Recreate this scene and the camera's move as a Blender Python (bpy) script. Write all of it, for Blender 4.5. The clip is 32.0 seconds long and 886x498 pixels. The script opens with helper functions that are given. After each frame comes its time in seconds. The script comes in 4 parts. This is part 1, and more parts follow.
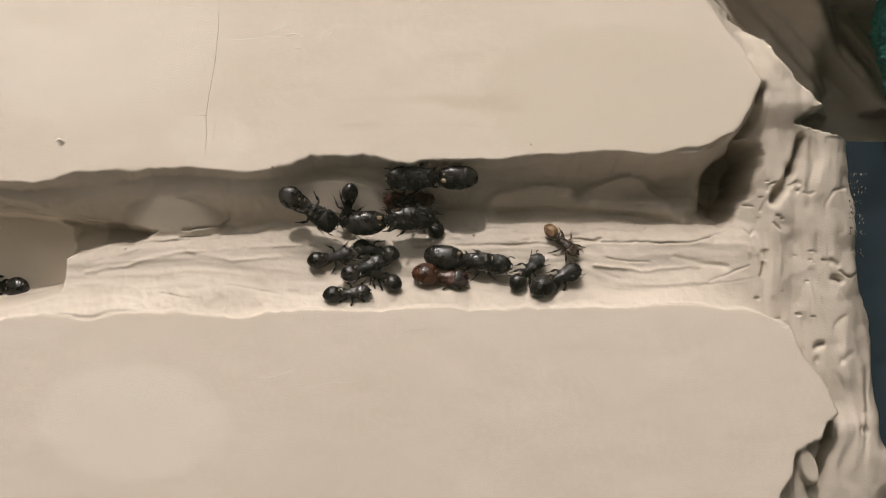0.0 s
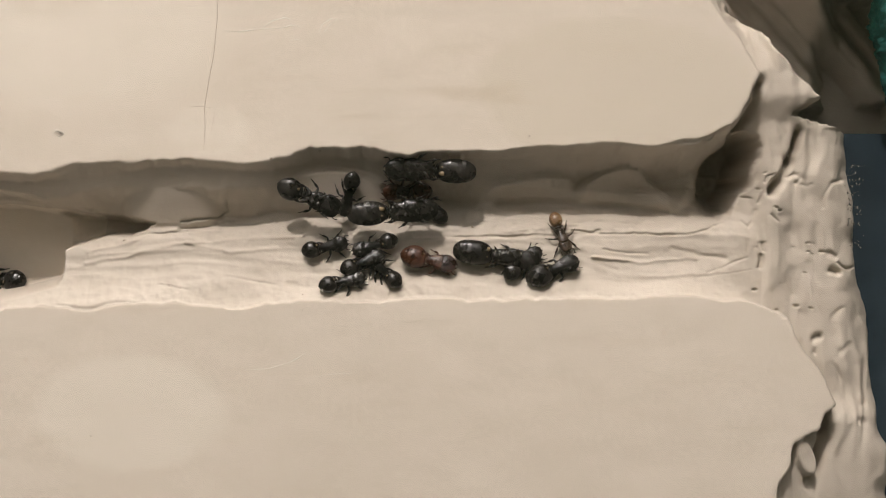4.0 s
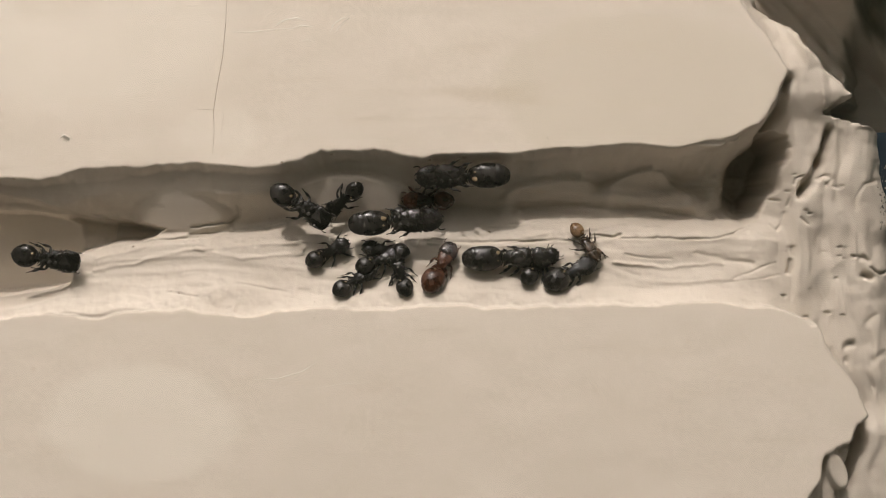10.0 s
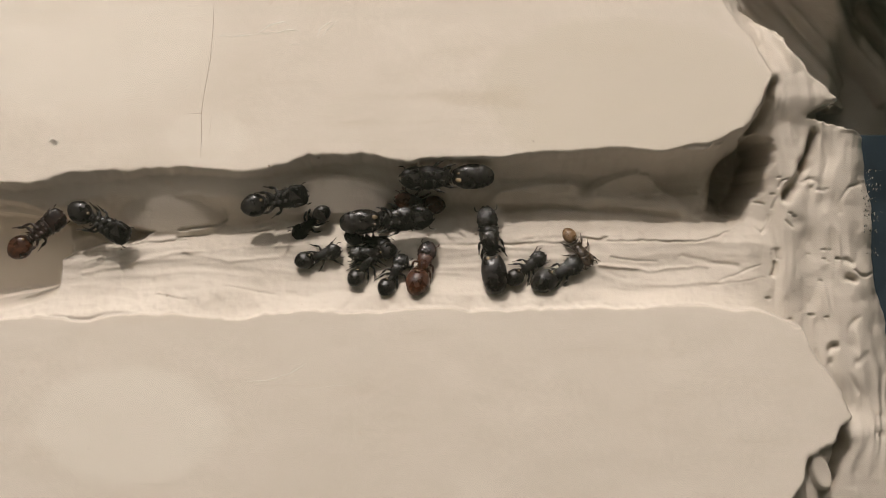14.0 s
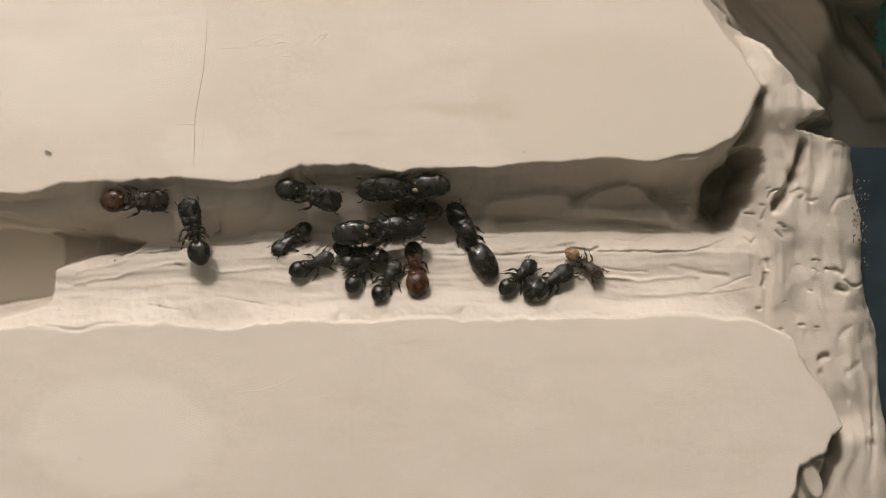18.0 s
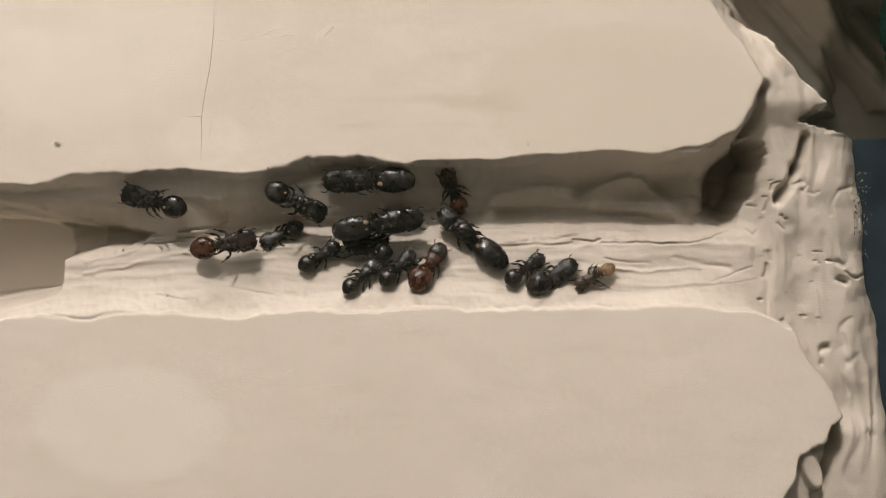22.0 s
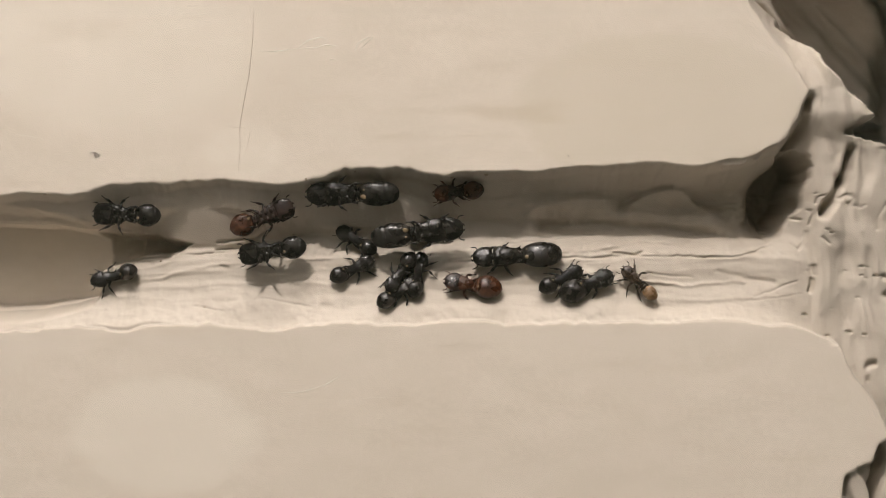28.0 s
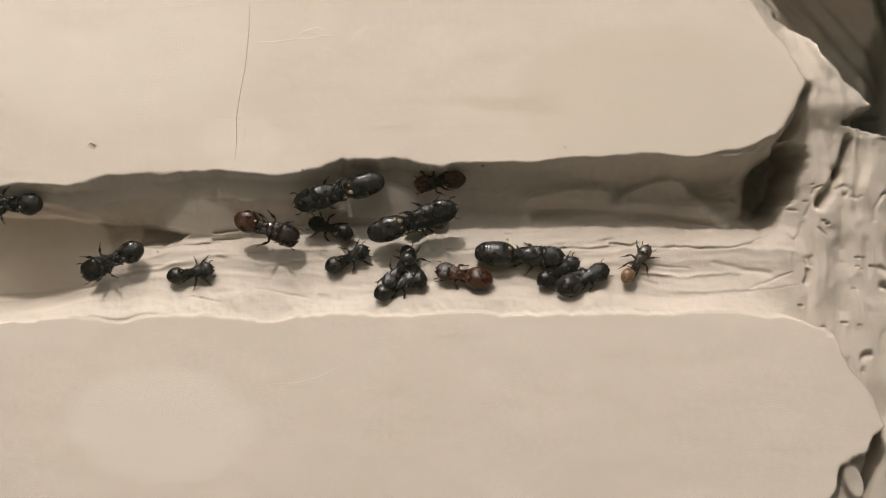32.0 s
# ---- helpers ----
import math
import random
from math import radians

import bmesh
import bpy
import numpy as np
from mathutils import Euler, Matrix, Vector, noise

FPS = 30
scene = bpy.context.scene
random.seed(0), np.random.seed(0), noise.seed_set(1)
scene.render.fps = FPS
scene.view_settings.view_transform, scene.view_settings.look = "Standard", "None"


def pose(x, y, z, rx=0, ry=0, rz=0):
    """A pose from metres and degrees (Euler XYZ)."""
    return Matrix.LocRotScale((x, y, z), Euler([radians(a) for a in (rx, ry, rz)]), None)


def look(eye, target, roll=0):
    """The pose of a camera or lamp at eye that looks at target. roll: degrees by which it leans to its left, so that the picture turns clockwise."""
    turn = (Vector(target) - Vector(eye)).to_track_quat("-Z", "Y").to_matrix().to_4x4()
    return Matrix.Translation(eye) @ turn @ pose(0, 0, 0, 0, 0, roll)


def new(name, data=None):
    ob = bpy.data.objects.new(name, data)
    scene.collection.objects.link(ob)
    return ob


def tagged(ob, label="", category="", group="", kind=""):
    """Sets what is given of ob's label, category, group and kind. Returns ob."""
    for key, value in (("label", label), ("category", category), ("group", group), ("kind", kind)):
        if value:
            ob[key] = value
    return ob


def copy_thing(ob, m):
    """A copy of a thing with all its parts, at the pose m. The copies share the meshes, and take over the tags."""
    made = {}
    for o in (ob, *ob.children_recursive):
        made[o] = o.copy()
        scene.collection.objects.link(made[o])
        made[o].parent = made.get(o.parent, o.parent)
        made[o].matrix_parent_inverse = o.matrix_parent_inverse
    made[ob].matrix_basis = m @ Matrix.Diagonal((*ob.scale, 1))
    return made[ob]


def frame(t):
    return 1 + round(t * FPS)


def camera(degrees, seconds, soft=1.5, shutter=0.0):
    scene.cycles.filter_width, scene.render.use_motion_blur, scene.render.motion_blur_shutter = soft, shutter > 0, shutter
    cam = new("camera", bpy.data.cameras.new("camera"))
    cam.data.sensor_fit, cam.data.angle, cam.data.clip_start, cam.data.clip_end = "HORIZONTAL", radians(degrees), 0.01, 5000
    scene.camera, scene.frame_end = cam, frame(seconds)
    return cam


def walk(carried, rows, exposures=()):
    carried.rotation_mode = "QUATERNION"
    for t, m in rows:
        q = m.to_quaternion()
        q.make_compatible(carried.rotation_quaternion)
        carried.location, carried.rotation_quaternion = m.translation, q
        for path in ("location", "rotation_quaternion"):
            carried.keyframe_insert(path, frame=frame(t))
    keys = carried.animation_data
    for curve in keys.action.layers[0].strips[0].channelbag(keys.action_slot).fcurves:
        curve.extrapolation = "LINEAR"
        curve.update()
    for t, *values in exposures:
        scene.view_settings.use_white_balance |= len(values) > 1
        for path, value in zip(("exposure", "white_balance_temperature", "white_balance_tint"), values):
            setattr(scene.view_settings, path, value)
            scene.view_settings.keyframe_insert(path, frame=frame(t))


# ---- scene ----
# A plaster ant nest under a sheet of glass, seen from above. Lengths below are in millimetres where a name ends in _mm.
MM = 0.001
cam = camera(39.0, 32.0, soft=0.95)
PATH = [
    (0.0, pose(-0.00288, -0.00061, 0.11424, 0.349, -2.161, 0.153)),
    (0.5, pose(-0.00312, -0.00145, 0.11456, 0.731, -2.316, 0.074)),
    (1.0, pose(-0.00367, -0.00191, 0.11449, 0.939, -2.566, 0.008)),
    (1.5, pose(-0.00232, -0.00167, 0.11451, 0.835, -1.954, 0.071)),
    (2.0, pose(-0.00316, -0.00125, 0.11482, 0.546, -2.378, 0.033)),
    (2.5, pose(-0.00314, -0.00039, 0.11489, 0.138, -2.373, 0.059)),
    (4.5, pose(-0.00310, -0.00108, 0.11367, 0.141, -2.303, 0.211)),
    (5.0, pose(-0.00113, 0.00009, 0.11076, 0.402, -1.437, 0.285)),
    (5.5, pose(-0.00126, -0.00137, 0.10998, 1.280, -1.118, 0.409)),
    (6.0, pose(-0.00019, -0.00078, 0.11151, 0.649, -0.521, 0.333)),
    (6.5, pose(-0.00066, -0.00124, 0.11075, 0.628, -0.281, 0.208)),
    (7.0, pose(-0.00022, -0.00053, 0.11081, 0.237, -0.041, 0.180)),
    (7.5, pose(0.00033, -0.00013, 0.11106, 0.008, 0.248, 0.176)),
    (8.0, pose(0.00007, 0.00013, 0.11109, -0.259, 0.098, 0.091)),
    (8.5, pose(0.00006, -0.00021, 0.11108, -0.038, 0.096, 0.044)),
    (9.0, pose(0.00000, 0.00000, 0.11070, 0.000, 0.000, 0.000)),
    (9.5, pose(0.00017, -0.00047, 0.11086, 0.193, 0.060, 0.001)),
    (10.0, pose(-0.00036, -0.00004, 0.11103, -0.068, -0.278, 0.002)),
    (10.5, pose(0.00001, -0.00008, 0.11131, -0.151, -0.240, 0.040)),
    (11.0, pose(0.00021, 0.00023, 0.11110, -0.286, -0.102, 0.053)),
    (11.5, pose(0.00006, 0.00038, 0.11069, -0.328, -0.181, 0.058)),
    (12.0, pose(-0.00021, 0.00062, 0.11080, -0.069, -0.441, 0.037)),
    (12.5, pose(0.00034, 0.00062, 0.11126, 0.025, -0.343, 0.048)),
    (13.0, pose(0.00028, 0.00045, 0.11149, 0.026, -0.423, 0.037)),
    (13.5, pose(0.00019, 0.00054, 0.11146, -0.098, -0.488, -0.002)),
    (14.0, pose(0.00057, 0.00103, 0.11168, -0.480, -0.411, -0.002)),
    (14.5, pose(0.00090, 0.00066, 0.11173, -0.248, -0.320, 0.013)),
    (16.5, pose(0.00082, 0.00070, 0.11200, -0.320, -0.480, 0.046)),
    (17.0, pose(0.00027, 0.00078, 0.11178, -0.240, -0.720, 0.081)),
    (17.5, pose(0.00113, -0.00140, 0.11197, 0.835, -0.409, 0.081)),
    (18.0, pose(0.00122, -0.00072, 0.11221, 0.885, -0.470, -0.058)),
    (18.5, pose(0.00219, -0.00151, 0.11440, 1.208, -0.323, -0.021)),
    (19.0, pose(0.00189, -0.00148, 0.11445, 1.086, -0.827, -0.045)),
    (19.5, pose(0.00183, -0.00092, 0.11431, 0.726, -0.875, -0.076)),
    (20.0, pose(0.00203, -0.00043, 0.11470, 0.411, -0.857, -0.144)),
    (20.5, pose(0.00166, 0.00016, 0.11452, 0.032, -0.852, -0.165)),
    (21.0, pose(0.00112, 0.00019, 0.11415, 0.009, -0.824, -0.133)),
    (21.5, pose(0.00144, 0.00045, 0.11399, 0.074, -0.441, -0.064)),
    (22.0, pose(0.00143, -0.00011, 0.11338, 0.158, -0.154, 0.073)),
    (22.5, pose(0.00095, -0.00026, 0.11257, 0.116, -0.029, 0.108)),
    (23.0, pose(0.00041, 0.00111, 0.11195, -0.476, 0.406, 0.252)),
    (23.5, pose(0.00083, 0.00070, 0.11306, -0.162, 0.712, 0.365)),
    (24.0, pose(0.00182, 0.00037, 0.11387, 0.322, 1.247, 0.360)),
    (24.5, pose(0.00233, -0.00041, 0.11362, 0.654, 1.607, 0.370)),
    (25.0, pose(0.00223, 0.00029, 0.11371, 0.305, 1.590, 0.358)),
    (25.5, pose(0.00225, 0.00031, 0.11357, 0.194, 1.572, 0.306)),
    (27.5, pose(0.00187, -0.00103, 0.11222, 1.237, 1.823, 0.374)),
    (28.0, pose(0.00147, -0.00038, 0.11220, 0.869, 1.635, 0.388)),
    (28.5, pose(0.00125, -0.00073, 0.11238, 0.899, 1.513, 0.368)),
    (29.0, pose(0.00143, -0.00001, 0.11267, 0.592, 1.553, 0.329)),
    (29.5, pose(0.00221, 0.00033, 0.11304, 0.262, 1.837, 0.363)),
    (30.0, pose(0.00163, 0.00004, 0.11311, 0.289, 1.545, 0.354)),
    (30.5, pose(0.00185, 0.00026, 0.11302, 0.108, 1.681, 0.355)),
    (31.0, pose(0.00167, 0.00018, 0.11284, 0.113, 1.594, 0.336)),
    (31.5, pose(0.00181, 0.00022, 0.11269, 0.115, 1.687, 0.394)),
    (32.0, pose(0.00171, 0.00036, 0.11231, 0.079, 1.597, 0.426)),
]

walk(cam, PATH)

# ---- world and light ----
world = bpy.data.worlds.new("room")
scene.world = world
world.use_nodes = True
world.node_tree.nodes["Background"].inputs[0].default_value = (0.85, 0.97, 0.58, 1)
world.node_tree.nodes["Background"].inputs[1].default_value = 0.047


def area_lamp(name, eye, target, size, watts, colour):
    data = bpy.data.lights.new(name, "AREA")
    data.shape, data.size, data.energy, data.color = "DISK", size, watts, colour
    ob = new(name, data)
    ob.matrix_world = look(eye, target)
    return ob


area_lamp("desk_lamp", (-0.120, 0.543, 0.402), (0.0, 0.0, 0.0), 0.027, 2.97, (1.0, 0.912, 0.862))
scene.view_settings.exposure = 0.0


# ---- materials ----
def material(name):
    m = bpy.data.materials.new(name)
    m.use_nodes = True
    nt = m.node_tree
    return m, nt, nt.nodes["Principled BSDF"]


def node(nt, kind, **values):
    n = nt.nodes.new(kind)
    for key, value in values.items():
        n.inputs[key].default_value = value
    return n


def noise_tex(nt, scale, detail=4.0, rough=0.55, stretch=(1, 1, 1), distort=0.0):
    coord = nt.nodes.new("ShaderNodeTexCoord")
    mapping = nt.nodes.new("ShaderNodeMapping")
    mapping.inputs["Scale"].default_value = stretch
    tex = node(nt, "ShaderNodeTexNoise", Scale=scale, Detail=detail, Roughness=rough, Distortion=distort)
    nt.links.new(coord.outputs["Object"], mapping.inputs["Vector"])
    nt.links.new(mapping.outputs["Vector"], tex.inputs["Vector"])
    return tex.outputs["Fac"]


def ramp(nt, fac, stops):
    r = nt.nodes.new("ShaderNodeValToRGB")
    els = r.color_ramp.elements
    while len(els) < len(stops):
        els.new(0.5)
    for e, (p, c) in zip(els, stops):
        e.position, e.color = p, (*c, 1)
    nt.links.new(fac, r.inputs["Fac"])
    return r.outputs["Color"]


def mix(nt, fac, a, b, blend="MIX"):
    n = nt.nodes.new("ShaderNodeMix")
    n.data_type, n.blend_type = "RGBA", blend
    for socket, value in ((n.inputs[0], fac), (n.inputs[6], a), (n.inputs[7], b)):
        if isinstance(value, (int, float)):
            socket.default_value = value
        elif isinstance(value, tuple):
            socket.default_value = (*value, 1)
        else:
            nt.links.new(value, socket)
    return n.outputs[2]


def math_node(nt, op, a, b=0.0, clamp=False):
    n = nt.nodes.new("ShaderNodeMath")
    n.operation, n.use_clamp = op, clamp
    for socket, value in zip(n.inputs, (a, b)):
        if isinstance(value, (int, float)):
            socket.default_value = value
        else:
            nt.links.new(value, socket)
    return n.outputs[0]


def bump(nt, bsdf, height, strength, distance):
    b = node(nt, "ShaderNodeBump", Strength=strength, Distance=distance)
    nt.links.new(height, b.inputs["Height"])
    nt.links.new(b.outputs["Normal"], bsdf.inputs["Normal"])


def blotch(nt, x, y, rx, ry, soft):
    """1 inside an ellipse of the plan with an uneven edge, 0 outside."""
    coord = nt.nodes.new("ShaderNodeTexCoord")
    sep = nt.nodes.new("ShaderNodeSeparateXYZ")
    nt.links.new(coord.outputs["Object"], sep.inputs[0])
    dx = math_node(nt, "DIVIDE", math_node(nt, "SUBTRACT", sep.outputs["X"], x * MM), rx * MM)
    dy = math_node(nt, "DIVIDE", math_node(nt, "SUBTRACT", sep.outputs["Y"], y * MM), ry * MM)
    d = math_node(nt, "ADD", math_node(nt, "MULTIPLY", dx, dx), math_node(nt, "MULTIPLY", dy, dy))
    d = math_node(nt, "ADD", d, math_node(nt, "MULTIPLY", noise_tex(nt, 260, 3), 0.5))
    return math_node(nt, "DIVIDE", math_node(nt, "SUBTRACT", 1.25, d), soft, clamp=True)


def plaster_material():
    m, nt, bsdf = material("cream_plaster")
    geo = nt.nodes.new("ShaderNodeNewGeometry")
    sep = nt.nodes.new("ShaderNodeSeparateXYZ")
    nt.links.new(geo.outputs["Position"], sep.inputs[0])
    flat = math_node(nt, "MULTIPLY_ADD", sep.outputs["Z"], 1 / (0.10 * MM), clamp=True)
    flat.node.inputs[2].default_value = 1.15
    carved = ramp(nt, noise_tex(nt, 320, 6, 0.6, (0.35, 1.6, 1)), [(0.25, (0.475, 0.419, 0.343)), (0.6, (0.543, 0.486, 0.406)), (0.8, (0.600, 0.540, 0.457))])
    pressed = ramp(nt, noise_tex(nt, 60, 7, 0.62, (1, 1.5, 1)), [(0.3, (0.651, 0.581, 0.483)), (0.52, (0.693, 0.619, 0.521)), (0.75, (0.735, 0.661, 0.560))])
    pressed = mix(nt, math_node(nt, "MULTIPLY", ramp(nt, noise_tex(nt, 300, 7, 0.72, (0.55, 1.5, 1), 0.4), [(0.42, (0, 0, 0)), (0.62, (1, 1, 1))]), 0.70), pressed, (0.633, 0.564, 0.466))
    pressed = mix(nt, math_node(nt, "MULTIPLY", ramp(nt, noise_tex(nt, 2100, 4, 0.7), [(0.45, (0, 0, 0)), (0.60, (1, 1, 1))]), 0.33), pressed, (0.812, 0.735, 0.630))
    # paler patches where the plaster has dried on the glass
    pressed = mix(nt, math_node(nt, "MULTIPLY", blotch(nt, -26.5, -15.5, 9.2, 5.6, 0.30), 0.36), pressed, (0.820, 0.763, 0.658))
    pressed = mix(nt, math_node(nt, "MULTIPLY", blotch(nt, -19.5, 10.0, 4.0, 2.6, 0.4), 0.26), pressed, (0.820, 0.763, 0.658))
    pressed = mix(nt, math_node(nt, "MULTIPLY", blotch(nt, -32.0, 19.0, 16.0, 8.0, 0.5), 0.35), pressed, (0.820, 0.763, 0.658))
    pressed = mix(nt, math_node(nt, "MULTIPLY", blotch(nt, 17.5, 14.0, 13.5, 7.0, 0.18), 0.45), pressed, (0.616, 0.553, 0.441))
    streak = ramp(nt, noise_tex(nt, 130, 5, 0.65, (0.22, 2.6, 1), 0.6), [(0.53, (0, 0, 0)), (0.62, (1, 1, 1))])
    pressed = mix(nt, math_node(nt, "MULTIPLY", math_node(nt, "MULTIPLY", streak, blotch(nt, 0.0, 14.0, 13.0, 5.0, 0.6)), 0.38), pressed, (0.504, 0.420, 0.294))
    faint = ramp(nt, noise_tex(nt, 210, 6, 0.7, (0.20, 2.2, 1), 0.8), [(0.56, (0, 0, 0)), (0.66, (1, 1, 1))])
    pressed = mix(nt, math_node(nt, "MULTIPLY", faint, 0.16), pressed, (0.518, 0.434, 0.322))
    speck = ramp(nt, noise_tex(nt, 2300, 2, 0.5), [(0.73, (0, 0, 0)), (0.78, (1, 1, 1))])
    pressed = mix(nt, math_node(nt, "MULTIPLY", speck, 0.20), pressed, (0.378, 0.308, 0.224))
    # the side pit's floor takes the paler pressed colour, painting bounced light into its shade
    pit_brighten = math_node(nt, "MULTIPLY", math_node(nt, "LESS_THAN", sep.outputs["X"], -30.5 * MM), math_node(nt, "LESS_THAN", sep.outputs["Z"], -6.2 * MM))
    flat = math_node(nt, "MAXIMUM", flat, pit_brighten)
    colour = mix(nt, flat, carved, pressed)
    colour = mix(nt, math_node(nt, "MULTIPLY", ramp(nt, noise_tex(nt, 900, 2), [(0.70, (0, 0, 0)), (0.76, (1, 1, 1))]), 0.35), colour, (0.504, 0.406, 0.294))
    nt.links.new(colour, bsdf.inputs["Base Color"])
    bsdf.inputs["Roughness"].default_value = 0.62
    bsdf.inputs["Specular IOR Level"].default_value = 0.35
    h = math_node(nt, "ADD", noise_tex(nt, 420, 6, 0.55, (0.75, 0.95, 1)), math_node(nt, "MULTIPLY", noise_tex(nt, 3000, 3), 0.25))
    h = math_node(nt, "MULTIPLY", h, math_node(nt, "SUBTRACT", 1.02, flat))
    bump(nt, bsdf, h, 0.26, 0.0006)
    return m


def chitin(name, dark, light, rough, coat=0.4, bumpy=0.35):
    """Ant armour: dark, finely pitted, glossy in patches and dusted in others."""
    m, nt, bsdf = material(name)
    spots = ramp(nt, noise_tex(nt, 1800, 5, 0.65), [(0.38, dark), (0.66, light)])
    dust = math_node(nt, "MULTIPLY", ramp(nt, noise_tex(nt, 4200, 4, 0.7), [(0.55, (0, 0, 0)), (0.72, (1, 1, 1))]), ramp(nt, noise_tex(nt, 700, 2), [(0.42, (0, 0, 0)), (0.62, (1, 1, 1))]))
    spots = mix(nt, math_node(nt, "MULTIPLY", dust, 0.40 if max(light) < 0.028 else 0.15), spots, tuple(0.055 + 1.6 * q for q in light))
    nt.links.new(spots, bsdf.inputs["Base Color"])
    r = ramp(nt, noise_tex(nt, 900, 4), [(0.36, (rough * 0.5,) * 3), (0.66, (rough * 1.7,) * 3)])
    nt.links.new(r, bsdf.inputs["Roughness"])
    bsdf.inputs["Coat Weight"].default_value = coat
    bsdf.inputs["Coat Roughness"].default_value = 0.08
    bsdf.inputs["Specular IOR Level"].default_value = 0.5
    pits = math_node(nt, "MULTIPLY", noise_tex(nt, 9000, 2), 0.5)
    bump(nt, bsdf, math_node(nt, "ADD", pits, noise_tex(nt, 1500, 4)), bumpy, 0.00006)
    return m


def plain(name, a, b, scale, rough, bump_scale=0, bump_mm=0.0, stretch=(1, 1, 1)):
    m, nt, bsdf = material(name)
    nt.links.new(ramp(nt, noise_tex(nt, scale, 5, 0.6, stretch), [(0.3, a), (0.7, b)]), bsdf.inputs["Base Color"])
    bsdf.inputs["Roughness"].default_value = rough
    if bump_scale:
        bump(nt, bsdf, noise_tex(nt, bump_scale, 4), 0.6, bump_mm * MM)
    return m


PLASTER = plaster_material()
BLACK = chitin("black_chitin", (0.009, 0.0078, 0.0066), (0.025, 0.021, 0.016), 0.29, 0.06, 0.5)
BLACK_DULL = chitin("dull_black_chitin", (0.008, 0.007, 0.006), (0.020, 0.017, 0.013), 0.21, 0.05, 1.0)
BROWN = chitin("brown_chitin", (0.028, 0.010, 0.005), (0.085, 0.031, 0.013), 0.30, 0.04, 0.6)
BROWN_DARK = chitin("dark_brown_chitin", (0.009, 0.005, 0.004), (0.030, 0.013, 0.008), 0.30, 0.2, 1.0)
AMBER = chitin("amber_chitin", (0.12, 0.066, 0.030), (0.27, 0.165, 0.080), 0.30, 0.3, 0.7)
TAN = chitin("tan_chitin", (0.022, 0.015, 0.010), (0.075, 0.048, 0.029), 0.30, 0.4, 0.9)
PALE = plain("cream_patch", (0.13, 0.095, 0.05), (0.30, 0.225, 0.13), 2500, 0.35)
TEAL = plain("teal_foam", (0.004, 0.055, 0.046), (0.016, 0.16, 0.132), 420, 0.85, 2600, 0.06)
SLATE = plain("slate_blue_shade", (0.015, 0.026, 0.036), (0.036, 0.056, 0.072), 110, 0.42, 300, 0.1)
TABLE = plain("dark_table", (0.030, 0.026, 0.024), (0.055, 0.048, 0.043), 15, 0.5, 120, 0.2, (1, 6, 1))
SCRATCH_DARK = plain("dark_scratch", (0.280, 0.210, 0.126), (0.392, 0.294, 0.196), 900, 0.6)
SCRATCH_PALE = plain("pale_scuff", (0.756, 0.679, 0.574), (0.820, 0.820, 0.728), 900, 0.5)
CRUMB = plain("brown_crumb", (0.224, 0.168, 0.112), (0.476, 0.392, 0.294), 3000, 0.8, 6000, 0.05)
SPECK = plain("dark_speck", (0.238, 0.182, 0.126), (0.364, 0.294, 0.217), 2000, 0.7)


def glass_material(name, rough=0.0):
    m, nt, bsdf = material(name)
    bsdf.inputs["Base Color"].default_value = (1, 1, 1, 1)
    bsdf.inputs["Transmission Weight"].default_value = 1.0
    bsdf.inputs["Roughness"].default_value = rough
    bsdf.inputs["IOR"].default_value = 1.45
    return m


GLASS = glass_material("clear_glass")
WATER = glass_material("water", 0.03)


# ---- mesh helpers ----
def part(name, bm, mat, parent=None, label="", at=(0, 0, 0), smooth=True):
    mesh = bpy.data.meshes.new(name)
    for f in bm.faces:
        f.smooth = smooth
    bm.to_mesh(mesh)
    bm.free()
    mesh.materials.append(mat)
    ob = new(name, mesh)
    ob.location = at
    if parent:
        ob.parent = parent
    if label:
        tagged(ob, label)
    return ob


def blob(bm, c, r, power=2.0, nu=18, nv=11, shape=None):
    """A rounded body: an ellipsoid, squarer as power grows. shape(p) bends a point of the unit body."""
    def sp(v, e):
        return math.copysign(abs(v) ** e, v)
    e = 2.0 / power
    rings = []
    for j in range(1, nv):
        b = math.pi * (j / nv - 0.5)
        ring = []
        for i in range(nu):
            a = 2 * math.pi * i / nu
            p = Vector((sp(math.sin(b), e), sp(math.cos(b), e) * sp(math.cos(a), e), sp(math.cos(b), e) * sp(math.sin(a), e)))
            p = shape(p) if shape else p
            ring.append(bm.verts.new((c[0] + p.x * r[0], c[1] + p.y * r[1], c[2] + p.z * r[2])))
        rings.append(ring)
    ends = []
    for s in (-1, 1):
        p = Vector((s, 0, 0))
        p = shape(p) if shape else p
        ends.append(bm.verts.new((c[0] + p.x * r[0], c[1] + p.y * r[1], c[2] + p.z * r[2])))
    for i in range(nu):
        k = (i + 1) % nu
        bm.faces.new((ends[0], rings[0][k], rings[0][i]))
        bm.faces.new((ends[1], rings[-1][i], rings[-1][k]))
        for a, b in zip(rings, rings[1:]):
            bm.faces.new((a[i], a[k], b[k], b[i]))


